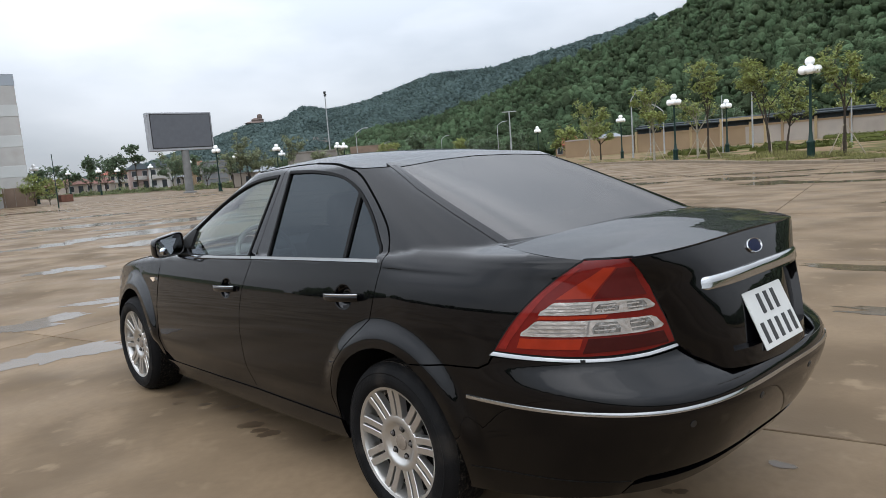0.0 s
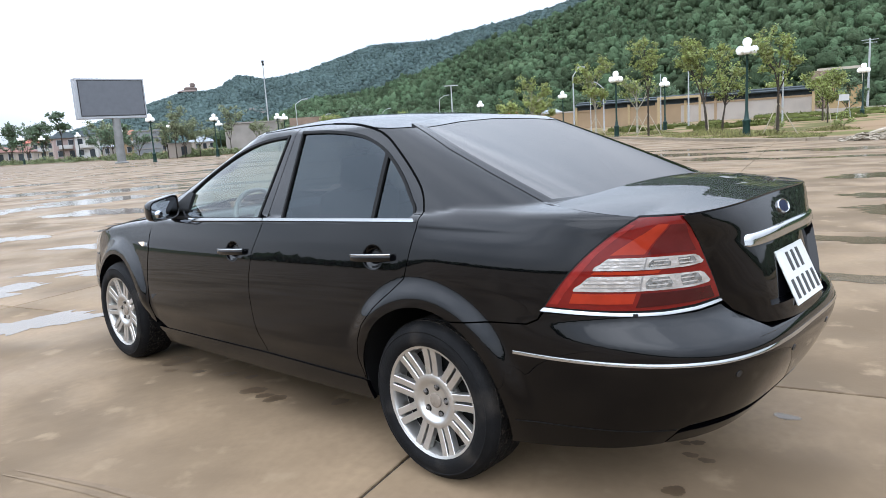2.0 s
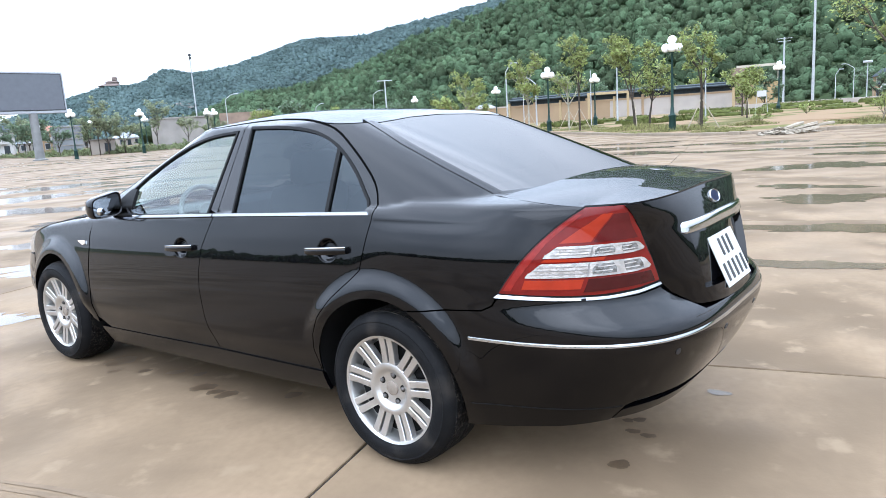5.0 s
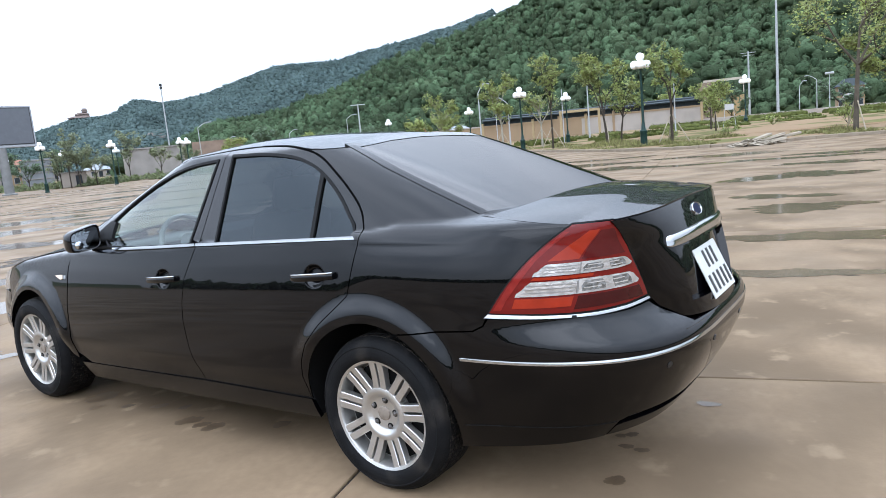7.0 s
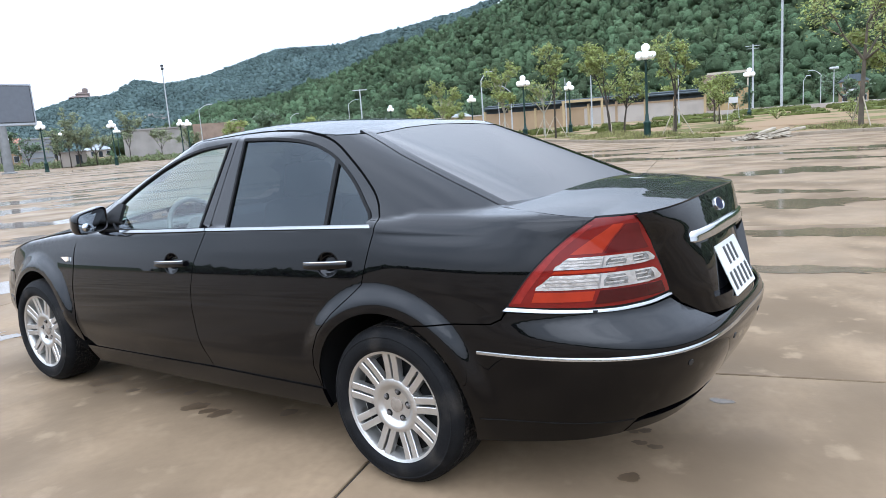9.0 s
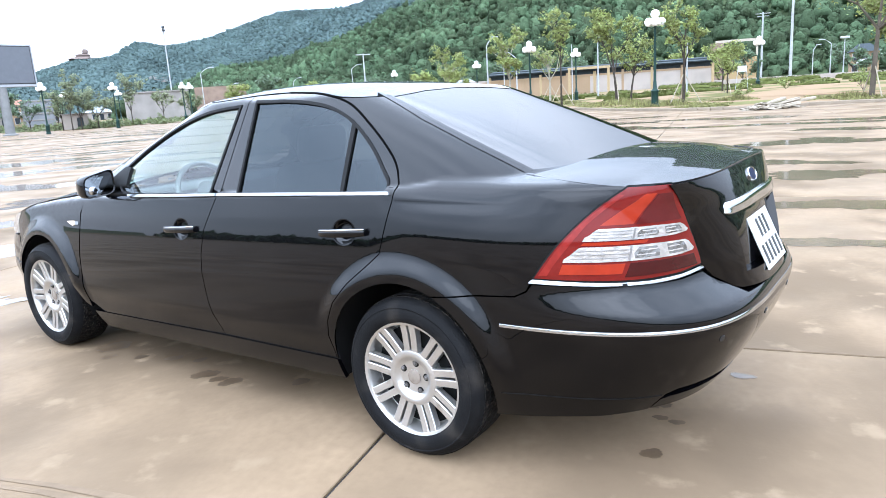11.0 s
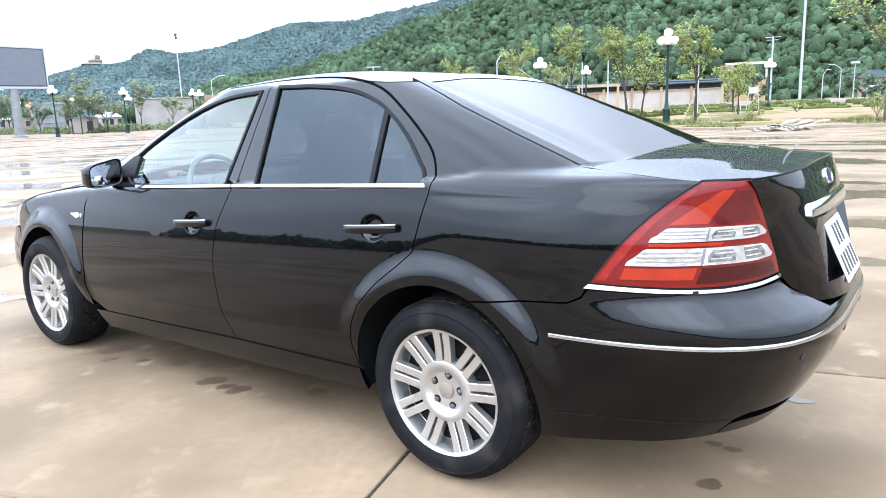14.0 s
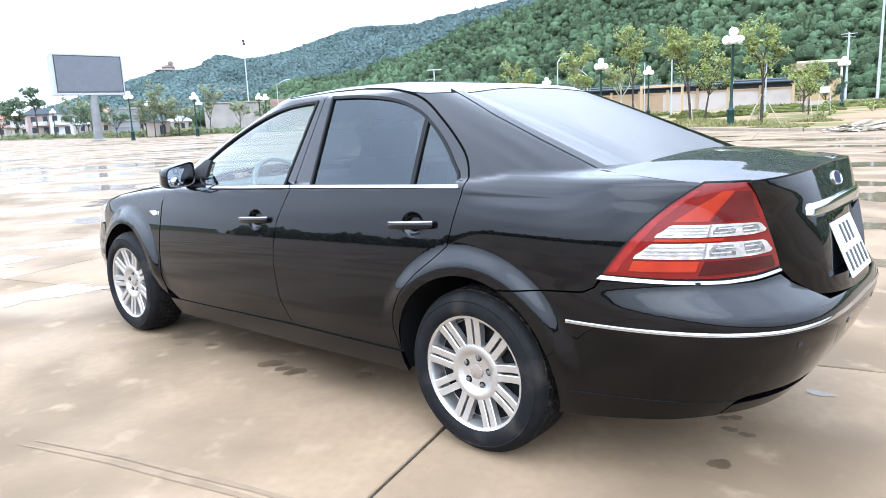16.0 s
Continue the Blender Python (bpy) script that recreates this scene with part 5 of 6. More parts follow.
def crowns(name, tab, spots, d0, d1, mat, label, sprays, size, level=2, tall=1.0, body_part=.88):
    """Many tree crowns in one mesh, standing on a hill: lumpy masses of leaves with loose sprays on them."""
    rg = np.random.default_rng(5)
    m = len(spots)
    az, d, r = np.array(spots).T
    c = np.array([(*out(a, q)[:2], rise(tab, a, q, d0, d1) - .3) for a, q in zip(az, d)])
    c[:, 2] += r * tall * rg.uniform(.3, 1.5 if tall == 1 else .7, m)
    shape = np.stack([r * rg.uniform(.8, 1.1, m), r * rg.uniform(.8, 1.1, m), tall * r * rg.uniform(.75, 1.4, m)], 1)
    phase = rg.uniform(0, 6.28, (m, 6, 1))

    def lumps(n):
        x, y, z = n[..., 0], n[..., 1], n[..., 2]
        big = np.sin(3.3 * x + phase[:, 0]) * np.sin(3.1 * y + phase[:, 1]) + .8 * np.sin(4.1 * z + 2 * x + phase[:, 2])
        small = np.sin(8.3 * x + phase[:, 3]) * np.sin(7.7 * y + phase[:, 4]) * np.sin(8 * z + phase[:, 5])
        return 1 + .27 * big + .20 * small

    ball_v, ball_f = ball(level)
    n0 = np.broadcast_to(ball_v, (m, *ball_v.shape))
    body = (c[:, None] + n0 * shape[:, None] * (body_part * lumps(n0))[..., None]).reshape(-1, 3)
    tri = (ball_f[None] + (np.arange(m) * len(ball_v))[:, None, None]).reshape(-1, 3)
    n = rg.normal(size=(m, sprays, 3))
    n[..., 2] = np.abs(n[..., 2]) - .2
    n /= np.linalg.norm(n, axis=2, keepdims=True)
    p = c[:, None] + n * shape[:, None] * (lumps(n) * rg.uniform(body_part - .04, 1.08, (m, sprays)))[..., None]
    face = n + rg.normal(0, .6, n.shape)
    t = np.cross(face, rg.normal(size=n.shape))
    t /= np.linalg.norm(t, axis=2, keepdims=True)
    b = np.cross(face, t)
    b /= np.linalg.norm(b, axis=2, keepdims=True)
    s = (size * r[:, None] * rg.uniform(.5, 1.3, (m, sprays)))[..., None]
    leaf = np.stack([p - t * s, p - b * s * .8, p + t * s], 2).reshape(-1, 3)
    co = np.concatenate([body, leaf])
    index = np.concatenate([tri.ravel(), len(body) + np.arange(len(leaf))])
    me = bpy.data.meshes.new(name)
    me.vertices.add(len(co))
    me.vertices.foreach_set("co", co.ravel())
    me.loops.add(len(index))
    me.loops.foreach_set("vertex_index", index)
    me.polygons.add(len(index) // 3)
    me.polygons.foreach_set("loop_start", np.arange(0, len(index), 3))
    me.polygons.foreach_set("use_smooth", np.ones(len(index) // 3, bool))
    me.materials.append(mat)
    me.update()
    me.validate()
    return tagged(new(name, me), label, "woods", kind="stuff")


def scattered(az0, az1, d0, d1, gap, r0, r1, seed):
    """Places spread evenly over a slope, a gap apart, as (angle, distance, radius)."""
    rg = random.Random(seed)
    spots = []
    d = d0
    while d < d1:
        step = math.degrees(gap / d)
        a = az0 + rg.random() * step
        while a < az1:
            spots.append((a + rg.uniform(-.4, .4) * step, d + rg.uniform(-.5, .5) * gap, rg.uniform(r0, r1)))
            a += step
        d += gap
    return spots


crowns("woods", NEAR, scattered(30, 104, 214, 590, 4.3, 1.3, 3.4, 3), 210, 560, WOODS, "dense green woods covering the hillside", 56, .17, 2, 1, .74)
crowns("woods_behind", NEAR, scattered(104, 328, 214, 585, 10, 2.2, 4.2, 4), 210, 560, WOODS, "dense green woods behind the plaza", 10, .2, 1)
crowns("far_woods", FAR, scattered(14, 60, 720, 1312, 5.4, 3.8, 6.0, 5), 700, 1300, HAZED_WOODS, "woods on the distant ridge, tinted blue-green for haze", 12, .28, 1, .62)


scar_rng = random.Random(12)
ring = [(33.3 + .75 * math.cos(a) * scar_rng.uniform(.75, 1.1), 935 + 50 * math.sin(a) * scar_rng.uniform(.75, 1.1)) for a in np.linspace(0, 2 * math.pi, 25)[:-1]]
scar = mesh_object("bare_slope", [out(a, d, rise(FAR, a, d, 700, 1300) + 4.0) for a, d in [(33.3, 935)] + ring], [(0, 1 + k, 1 + (k + 1) % 24) for k in range(24)],
                   material("red_earth", (0.062, 0.046, 0.034), 0.9, vary=0.4, scale=0.06, fine=0.4), smooth=True)
tagged(scar, "bare red earth slope on the distant ridge", "slope", kind="structure")


# plaza lamps: iron post with a cluster of white globes
def plaza_lamp():
    ob = thing("street_lamp", "dark green iron lamp post with a cluster of white globes", "street lamp", "globe lamps round the plaza")
    bm = bmesh.new()
    lathe(bm, [(.23, 0), (.23, .12), (.19, .16), (.18, .75), (.21, .80), (.21, .86), (.12, .95), (.085, 1.3), (.075, 1.35), (.06, 4.2), (.08, 4.25), (.05, 4.35), (.05, 4.5)], 14)
    part("post", bm, LAMP_GREEN, ob, smooth=40)
    for k in range(4):
        a = radians(20 + 90 * k)
        c, s = math.cos(a), math.sin(a)
        bm = bmesh.new()
        tube(bm, (0, 0, 4.15), (.2 * c, .2 * s, 4.02), .022, seg=8)
        tube(bm, (.2 * c, .2 * s, 4.02), (.31 * c, .31 * s, 4.14), .022, seg=8)
        part("arm", bm, LAMP_GREEN, ob)
        bm = bmesh.new()
        bmesh.ops.create_uvsphere(bm, u_segments=20, v_segments=12, radius=.228, matrix=Matrix.Translation((.31 * c, .31 * s, 4.35)))
        part("globe", bm, GLOBE, ob, "white glass globe", smooth=60)
    bm = bmesh.new()
    bmesh.ops.create_uvsphere(bm, u_segments=20, v_segments=12, radius=.228, matrix=Matrix.Translation((0, 0, 4.74)))
    part("globe", bm, GLOBE, ob, "white glass globe", smooth=60)
    return ob


lamp = plaza_lamp()
lamp.location = (33.7, 10.8, .1)
lamp.scale = (.97, .97, .97)
LAMPS = [(61.6, 54), (65.2, 68), (78.35, 72), (57.45, 80), (50.9, 92), (25.42, 77), (18.15, 142), (20.45, 132), (23.2, 114), (26.75, 104), (29.97, 84), (30.28, 108), (34.73, 92), (35.23, 95), (12.88, 98), (14.9, 139), (16.9, 137)]
for k, (az, d) in enumerate(LAMPS):
    copy_thing(lamp, Matrix.Translation(out(az, d, .05)) @ pose(0, 0, 0, 0, 0, 37 * k))


# young trees: leaning trunk, forked limbs, ragged crown of single leaves
def tree(at, height, spread, seed, leaves=1500, trunk=.07, leaf=.16, bark=BARK, mat=LEAF, lean=(0, 0), bare=.42, stakes=0, label="young street tree with a thin ragged crown"):
    leaves, leaf = int(leaves * 2.1), leaf * .66
    rng = random.Random(seed)
    ob = thing("tree", label, "tree", "trees on the verge", at)
    bm = bmesh.new()
    fork = Vector((lean[0] * bare, lean[1] * bare, height * bare))
    mid = Vector((fork.x * .35, fork.y * .35, fork.z * .5))
    tube(bm, (0, 0, -.1), mid, trunk, trunk * .85, 8)
    tube(bm, mid, fork, trunk * .85, trunk * .62, 8)
    tips = []

    def limb(p, d, length, r, depth):
        q = p + d * length * rng.uniform(.7, 1.3)
        tube(bm, p, q, r, r * .6, 6)
        if depth == 0:
            tips.append(q)
            return
        for _ in range(rng.choice((2, 3))):
            e = (d + Vector((rng.uniform(-.75, .75), rng.uniform(-.75, .75), rng.uniform(-.25, .5)))).normalized()
            limb(q, e, length * rng.uniform(.55, .85), r * .6, depth - 1)
        tips.append(q)

    n = rng.choice((3, 4, 4))
    for k in range(n):
        a = 2 * math.pi * (k + rng.random() * .6) / n
        d = Vector((math.cos(a) * spread, math.sin(a) * spread, height * (1 - bare) * rng.uniform(.35, 1.0))) + Vector((*lean, 0)) * .5
        limb(fork, d.normalized(), d.length * .42, trunk * .5, 3)
    d = Vector((lean[0], lean[1], height * (1 - bare))).normalized()
    limb(fork, d, height * (1 - bare) * .40, trunk * .55, 3)
    part("trunk", bm, bark, ob, smooth=60)
    verts, faces = [], []
    for _ in range(leaves):
        t = rng.choice(tips)
        g = rng.uniform(.06, .24) * spread * .75
        c = t + Vector((rng.gauss(0, g), rng.gauss(0, g), rng.gauss(0, g * .8)))
        a, b = Vector((rng.gauss(0, 1), rng.gauss(0, 1), rng.gauss(0, .6))).normalized(), Vector((rng.gauss(0, 1), rng.gauss(0, 1), rng.gauss(0, 1)))
        b = (b - a * b.dot(a)).normalized()
        s = leaf * rng.uniform(.6, 1.3)
        o = len(verts)
        verts += [c - a * s, c + b * s * .45 - a * s * .1, c + a * s, c - b * s * .45 - a * s * .1]
        faces += [(o, o + 1, o + 2, o + 3)]
    mesh_object("crown", verts, faces, mat, ob)
    for k in range(stakes):
        a = 2 * math.pi * k / stakes + .5
        bm = bmesh.new()
        tube(bm, (.95 * math.cos(a), .95 * math.sin(a), 0), (.04 * math.cos(a), .04 * math.sin(a), 1.55), .028, .024, 7)
        part("stake", bm, STAKE, ob, "pale bamboo stake")
    return ob


tree(out(73.15, 39.2, .1), 4.7, .72, 21, 1300, .085, .13, stakes=3, bare=.45)
tree((43.2, 16.6, .1), 6.1, .9, 22, 2000, .10, .15, lean=(.3, .7), stakes=2, bare=.30)
tree((46.8, 17.0, .1), 4.2, 1.0, 23, 900, .08, .16, lean=(.3, -.4))
tree(out(64, 51, .1), 6.2, .60, 24, 1000, .08, .15, stakes=3, bare=.45)
tree((52.6, 26.3, .1), 4.6, 1.1, 25, 520, .11, .16, bark=PALE_BARK, stakes=3)
tree(out(60, 57, .1), 5.6, 1.0, 26, 1500, .10, .17, bark=PALE_BARK, stakes=3, bare=.38)
tree(out(55, 76, .1), 5.5, 1.2, 27, 1300, .10, .16, bark=PALE_BARK, stakes=3)
tree((66, 45, .1), 4.2, 1.3, 28, 1200, .10, .18)
tree((34.0, 1.2, .1), 6.3, 2.1, 29, 1300, .13, .14, bark=LIMB_BARK, lean=(-.4, -.2), bare=.46, stakes=2, label="larger street tree with bare pale limbs and sparse leaves")
tree(out(77.4, 140, .1), 5.2, 2.4, 71, 900, .14, .42, bare=.15, mat=LEAF_DARK, label="dark leafy tree in front of a brown house")
tree(out(75.8, 128, .1), 4.0, 2.0, 72, 800, .12, .36, bare=.15, mat=LEAF, label="leafy tree in front of a brown house")
tree((53.0, 11.9, .1), 3.4, .9, 30, 900, .06, .15, stakes=2)
tree((60.0, 14.0, .1), 4.0, 1.2, 31, 1200, .08, .17)
tree((36.2, -.6, .1), 4.6, 1.5, 32, 1800, .09, .16)
for az, d, h, sp, n, lf, mat, label in ((27.0, 95, 6.4, 1.0, 900, .20, LEAF_PALE, "feathery pale green tree beyond the plaza"), (26.4, 99, 4.6, .9, 500, .20, LEAF_PALE, "thin young tree beyond the plaza"),
                                        (27.6, 97, 4.2, 1.0, 600, .20, LEAF_PALE, "thin young tree beyond the plaza"), (31.0, 108, 6.2, 1.1, 800, .22, LEAF_PALE, "narrow green tree by the pale wall"),
                                        (33.2, 118, 4.6, 1.2, 600, .22, LEAF_PALE, "sparse small tree by the pale wall"), (35.2, 112, 4.2, 1.3, 700, .22, LEAF_PALE, "small tree by the pale wall"),
                                        (38.5, 118, 5.0, 1.6, 900, .24, LEAF, "leafy tree beyond the edge of the plaza"), (28.7, 98, 4.4, 1.6, 1100, .20, LEAF_PALE, "round bushy tree beside the small hut"), (21.9, 124, 4.6, 1.7, 900, .24, LEAF_DARK, "bushy dark tree beside the white house"), (24.4, 112, 3.4, 1.4, 700, .2, LEAF_DARK, "bushy shrub before the grey shed"), (22.3, 128, 5.6, 1.6, 900, .26, LEAF_PALE, "leafy tree beyond the edge of the plaza")):
    tree(out(az, d, .1), h, sp, int(az * 10), n, .08, lf, bare=.28, mat=mat, label=label)
for az, d, h, sp in ((16.2, 172, 7.2, 2.2), (17.2, 180, 7.8, 2.6), (18.2, 170, 7.4, 2.0), (19.4, 168, 9.6, 1.4), (14.6, 190, 6.5, 2.2), (22.6, 175, 7.5, 2.6), (23.0, 168, 6.4, 2.2), (26.2, 180, 6.5, 2.4), (13.0, 170, 6.0, 2.4)):
    tree(out(az, d, .1), h, sp, int(az * 10), 900, .16, .42, bare=.22 if sp > 1.5 else .55, mat=LEAF_DARK, label="dark feathery tree among the houses")
for k in range(26):
    az = 24 + 80 * (k + random.Random(k).random()) / 26
    if 73.5 < az < 80.5 or az < 34:
        continue
    tree(out(az, random.Random(40 + k).uniform(150, 205), .1), random.Random(90 + k).uniform(4, 8), 3.0, 600 + k, 900, .16, .5, bare=.18, mat=LEAF_DARK if k % 3 else LEAF, label="broad tree at the foot of the hill")

# scrub along the far edge of the plaza
rng = random.Random(77)
verts, faces = [], []
for k in range(330):
    az = rng.uniform(11, 37)
    d = curve_at([(11, 150), (15, 146), (20, 128), (24, 108), (28, 98), (37, 100)], az) + rng.uniform(0, 14)
    p = out(az, d, .1)
    h, w = rng.uniform(.15, .75) * (1.9 if rng.random() < .12 else 1), rng.uniform(.5, 1.6)
    for _ in range(110):
        a, f = rng.uniform(0, 6.28), rng.random() ** .6
        c = p + Vector((w * f * math.cos(a), w * f * math.sin(a), h * (1 - f * f) * rng.uniform(.2, 1.1)))
        u, v = Vector((rng.gauss(0, 1), rng.gauss(0, 1), rng.gauss(0, 1))) * .13, Vector((rng.gauss(0, 1), rng.gauss(0, 1), rng.gauss(0, 1))) * .13
        o = len(verts)
        verts += [c - u, c + v, c + u]
        faces.append((o, o + 1, o + 2))
tagged(mesh_object("scrub", verts, faces, SCRUB), "low pale green scrub along the edge of the plaza", "scrub", kind="stuff")

# tufts of grass along the kerb
rng = random.Random(9)
verts, faces = [], []
for _ in range(60000):
    t = rng.random() ** 1.6 * 9
    a, b = rng.choice([(p, q) for p, q in zip(EDGE, EDGE[1:]) if p[0] > 28 and -6 < p[1] < 40])
    f = rng.random()
    p = Vector(a).lerp(Vector(b), f)
    nrm = Vector((b[1] - a[1], a[0] - b[0])).normalized()
    p = p + nrm * (.25 + t)
    if noise.noise(Vector((p.x * .45, p.y * .45, 0))) < .05 + .03 * t:
        continue
    h, w, d = rng.uniform(.03, .12), rng.uniform(.006, .016), rng.uniform(0, 6.28)
    o = len(verts)
    c, s = math.cos(d), math.sin(d)
    verts += [(p.x - w * c, p.y - w * s, .12), (p.x + w * c, p.y + w * s, .12), (p.x + rng.uniform(-.1, .1), p.y + rng.uniform(-.1, .1), .12 + h)]
    faces.append((o, o + 1, o + 2))
tagged(mesh_object("grass", verts, faces, BLADE), "tufts of rough yellow-green grass", "grass", kind="stuff")

# taller weeds at the feet of the trees and lamps
verts, faces = [], []
for wx, wy, wr in ((33.9, 11.3, 1.3), (34.6, 10.0, 1.5), (42.8, 16.2, 2.4), (46.0, 17.4, 1.6), (39.2, 15.2, 1.8), (47.6, 22.4, 1.4), (51.6, 28.8, 1.6), (34.4, 2.0, 1.2), (38.5, 8.0, 1.0)):
    for _ in range(1700):
        a, r = rng.uniform(0, 6.28), wr * 1.3 * rng.random() ** .7
        x, y, h, w, d = wx + r * math.cos(a), wy + r * math.sin(a), rng.uniform(.06, .42) * (1.15 - r / (wr * 1.4)), rng.uniform(.008, .022), rng.uniform(0, 6.28)
        o = len(verts)
        verts += [(x - w * math.cos(d), y - w * math.sin(d), .12), (x + w * math.cos(d), y + w * math.sin(d), .12), (x + rng.uniform(-.16, .16), y + rng.uniform(-.16, .16), .12 + h)]
        faces.append((o, o + 1, o + 2))
tagged(mesh_object("weeds", verts, faces, BLADE), "tall rough weeds round the trees", "weeds", kind="stuff")

# bare earth strip and clipped hedges behind the kerb
earth = mesh_object("earth_strip", [(43.5, 12.5, .15), (40.5, 4.5, .15), (44, -6, .15), (70, -10, .15), (72, 4, .15), (62, 13, .15)], [(0, 1, 2, 3, 4, 5)], EARTH)
tagged(earth, "bare tan earth between the verge and the hedges", "earth", kind="structure")


def hedge(p, q, wide, high, seed):
    rng = random.Random(seed)
    p, q = Vector((*p, 0)), Vector((*q, 0))
    d = (q - p)
    nrm = Vector((-d.y, d.x, 0)).normalized()
    nseg = max(3, int(d.length / .5))
    verts, faces = [], []
    for k in range(nseg + 1):
        c = p + d * k / nseg
        for a, z in ((-.5, 0), (-.52, .6), (-.42, .95), (0, 1.0), (.42, .95), (.52, .6), (.5, 0)):
            j = rng.uniform(.85, 1.12)
            v = c + nrm * a * wide * j
            verts.append((v.x, v.y, .1 + z * high * rng.uniform(.88, 1.1)))
    for k in range(nseg):
        for i in range(6):
            faces.append((k * 7 + i, (k + 1) * 7 + i, (k + 1) * 7 + i + 1, k * 7 + i + 1))
    faces += [tuple(range(7)), tuple(range(nseg * 7, nseg * 7 + 7))]
    for _ in range(nseg * 60):
        c = p + d * rng.random()
        a = rng.uniform(0, math.pi)
        c = c + nrm * wide * .54 * math.cos(a)
        c.z = .1 + high * (.25 + .8 * math.sin(a) * rng.uniform(.75, 1.1))
        u, v = (Vector((rng.gauss(0, 1), rng.gauss(0, 1), rng.gauss(0, 1))) * .075 for _ in range(2))
        o = len(verts)
        verts += [c - u, c + v, c + u]
        faces.append((o, o + 1, o + 2))
    return tagged(mesh_object("hedge", verts, faces, HEDGE), "low clipped yellow-green hedge", "hedge", "hedges behind the verge")


for k, (p, q, w, h) in enumerate((((62, 17), (72, 1), 1.2, .5), ((76, 22), (88, 4), 1.5, .7), ((58, 24), (70, 19), 1.0, .5), ((50, 20), (57, 17.5), .9, .45), ((80, 3), (96, -14), 1.5, .8),
                                   ((92, 30), (108, 2), 1.6, .9), ((62, 34), (78, 28), 1.0, .6), ((58, 30.5), (62, 27.5), .8, .5), ((70, -2), (80, -14), 1.2, .5))):
    a, b = Vector(p), Vector(q)
    f = 0.0
    while f < .95:
        g = min(1, f + random.Random(k * 31 + int(f * 100)).uniform(.12, .34))
        hedge(a.lerp(b, f), a.lerp(b, g), w, h * random.Random(k * 17 + int(g * 100)).uniform(.7, 1.15), k * 10 + int(f * 10))
        f = g + random.Random(k * 13 + int(f * 100)).uniform(.03, .16)


# the LED board on its column
board = thing("billboard", "large dark LED screen in a white frame on a steel column", "billboard", at=(31.6, 78.6, 0))
view = Vector((31.6 + 2.7, 78.6 + 1.7, 0)).normalized()
face_turn = Matrix.Rotation(math.atan2(-view.x, view.y) + .40, 4, 'Z')
bm = bmesh.new()
tube(bm, (0, 0, 0), (0, 0, 5.0), .48, .42, 20)
lathe(bm, [(.75, 0), (.75, .12), (.5, .2), (.5, .0)], 20)
part("column", bm, material("grey_painted_steel", (0.15, 0.15, 0.145), 0.6, vary=0.2, scale=1.5, spec=0.2), board, "grey steel column", smooth=40)
bm = bmesh.new()
box(bm, (7.55, .95, 4.35), (-.25, .2, 7.15), bevel=.05)
part("frame", bm, WHITE_METAL, board, "white metal frame").matrix_basis = face_turn
bm = bmesh.new()
box(bm, (7.1, .03, 3.9), (-.2, -.285, 7.2))
part("bezel", bm, TRIM, board, "black edge round the screen").matrix_basis = face_turn
bm = bmesh.new()
box(bm, (6.9, .05, 3.7), (-.2, -.29, 7.2))
part("screen", bm, SCREEN, board, "dark grey unlit screen").matrix_basis = face_turn


# buildings
def facade_window(name, w, h, parent, at, turn=None):
    bm = bmesh.new()
    box(bm, (w + .16, .1, h + .16))
    fr = part("window", bm, WHITE_METAL, parent)
    fr.matrix_basis = Matrix.Translation(at) @ (turn or Matrix())
    bm = bmesh.new()
    box(bm, (w, .06, h), (0, -.04, 0))
    part("pane", bm, PANE, fr)
    return fr


def house(at, yaw, w, d, storeys, wall, roof, label, hip=True, cols=3):
    ob = thing("house", label, "house", "houses beyond the plaza", at)
    ob.rotation_euler.z = radians(yaw)
    h = 2.7 * storeys
    bm = bmesh.new()
    box(bm, (w, d, h), (0, 0, h / 2))
    part("wall", bm, WALLS[wall], ob)
    bm = bmesh.new()
    o = .5
    base = [bm.verts.new((x, y, h)) for x, y in ((-w / 2 - o, -d / 2 - o), (w / 2 + o, -d / 2 - o), (w / 2 + o, d / 2 + o), (-w / 2 - o, d / 2 + o))]
    top = [bm.verts.new((x, 0, h + min(w, d) * .32)) for x in (-w * (.2 if hip else .5), w * (.2 if hip else .5))]
    bm.faces.new(base)
    bm.faces.new((base[0], base[1], top[1], top[0]))
    bm.faces.new((base[2], base[3], top[0], top[1]))
    bm.faces.new((base[1], base[2], top[1]))
    bm.faces.new((base[3], base[0], top[0]))
    part("roof", bm, ROOFS[roof], ob)
    for s in range(storeys):
        for c in range(cols):
            x = (c + .5) / cols * w - w / 2
            if s == 0 and c == cols // 2:
                bm = bmesh.new()
                box(bm, (1.2, .1, 2.2), (x, -d / 2 - .03, 1.1))
                part("door", bm, PANE, ob)
            else:
                facade_window("window", 1.1, 1.4, ob, (x, -d / 2 - .02, 1.5 + 2.7 * s))
        if s:
            bm = bmesh.new()
            box(bm, (w * .6, .9, .15), (0, -d / 2 - .45, 2.7 * s))
            box(bm, (w * .6, .06, .9), (0, -d / 2 - .87, 2.7 * s + .5))
            part("balcony", bm, WALLS["white"], ob)
    return ob


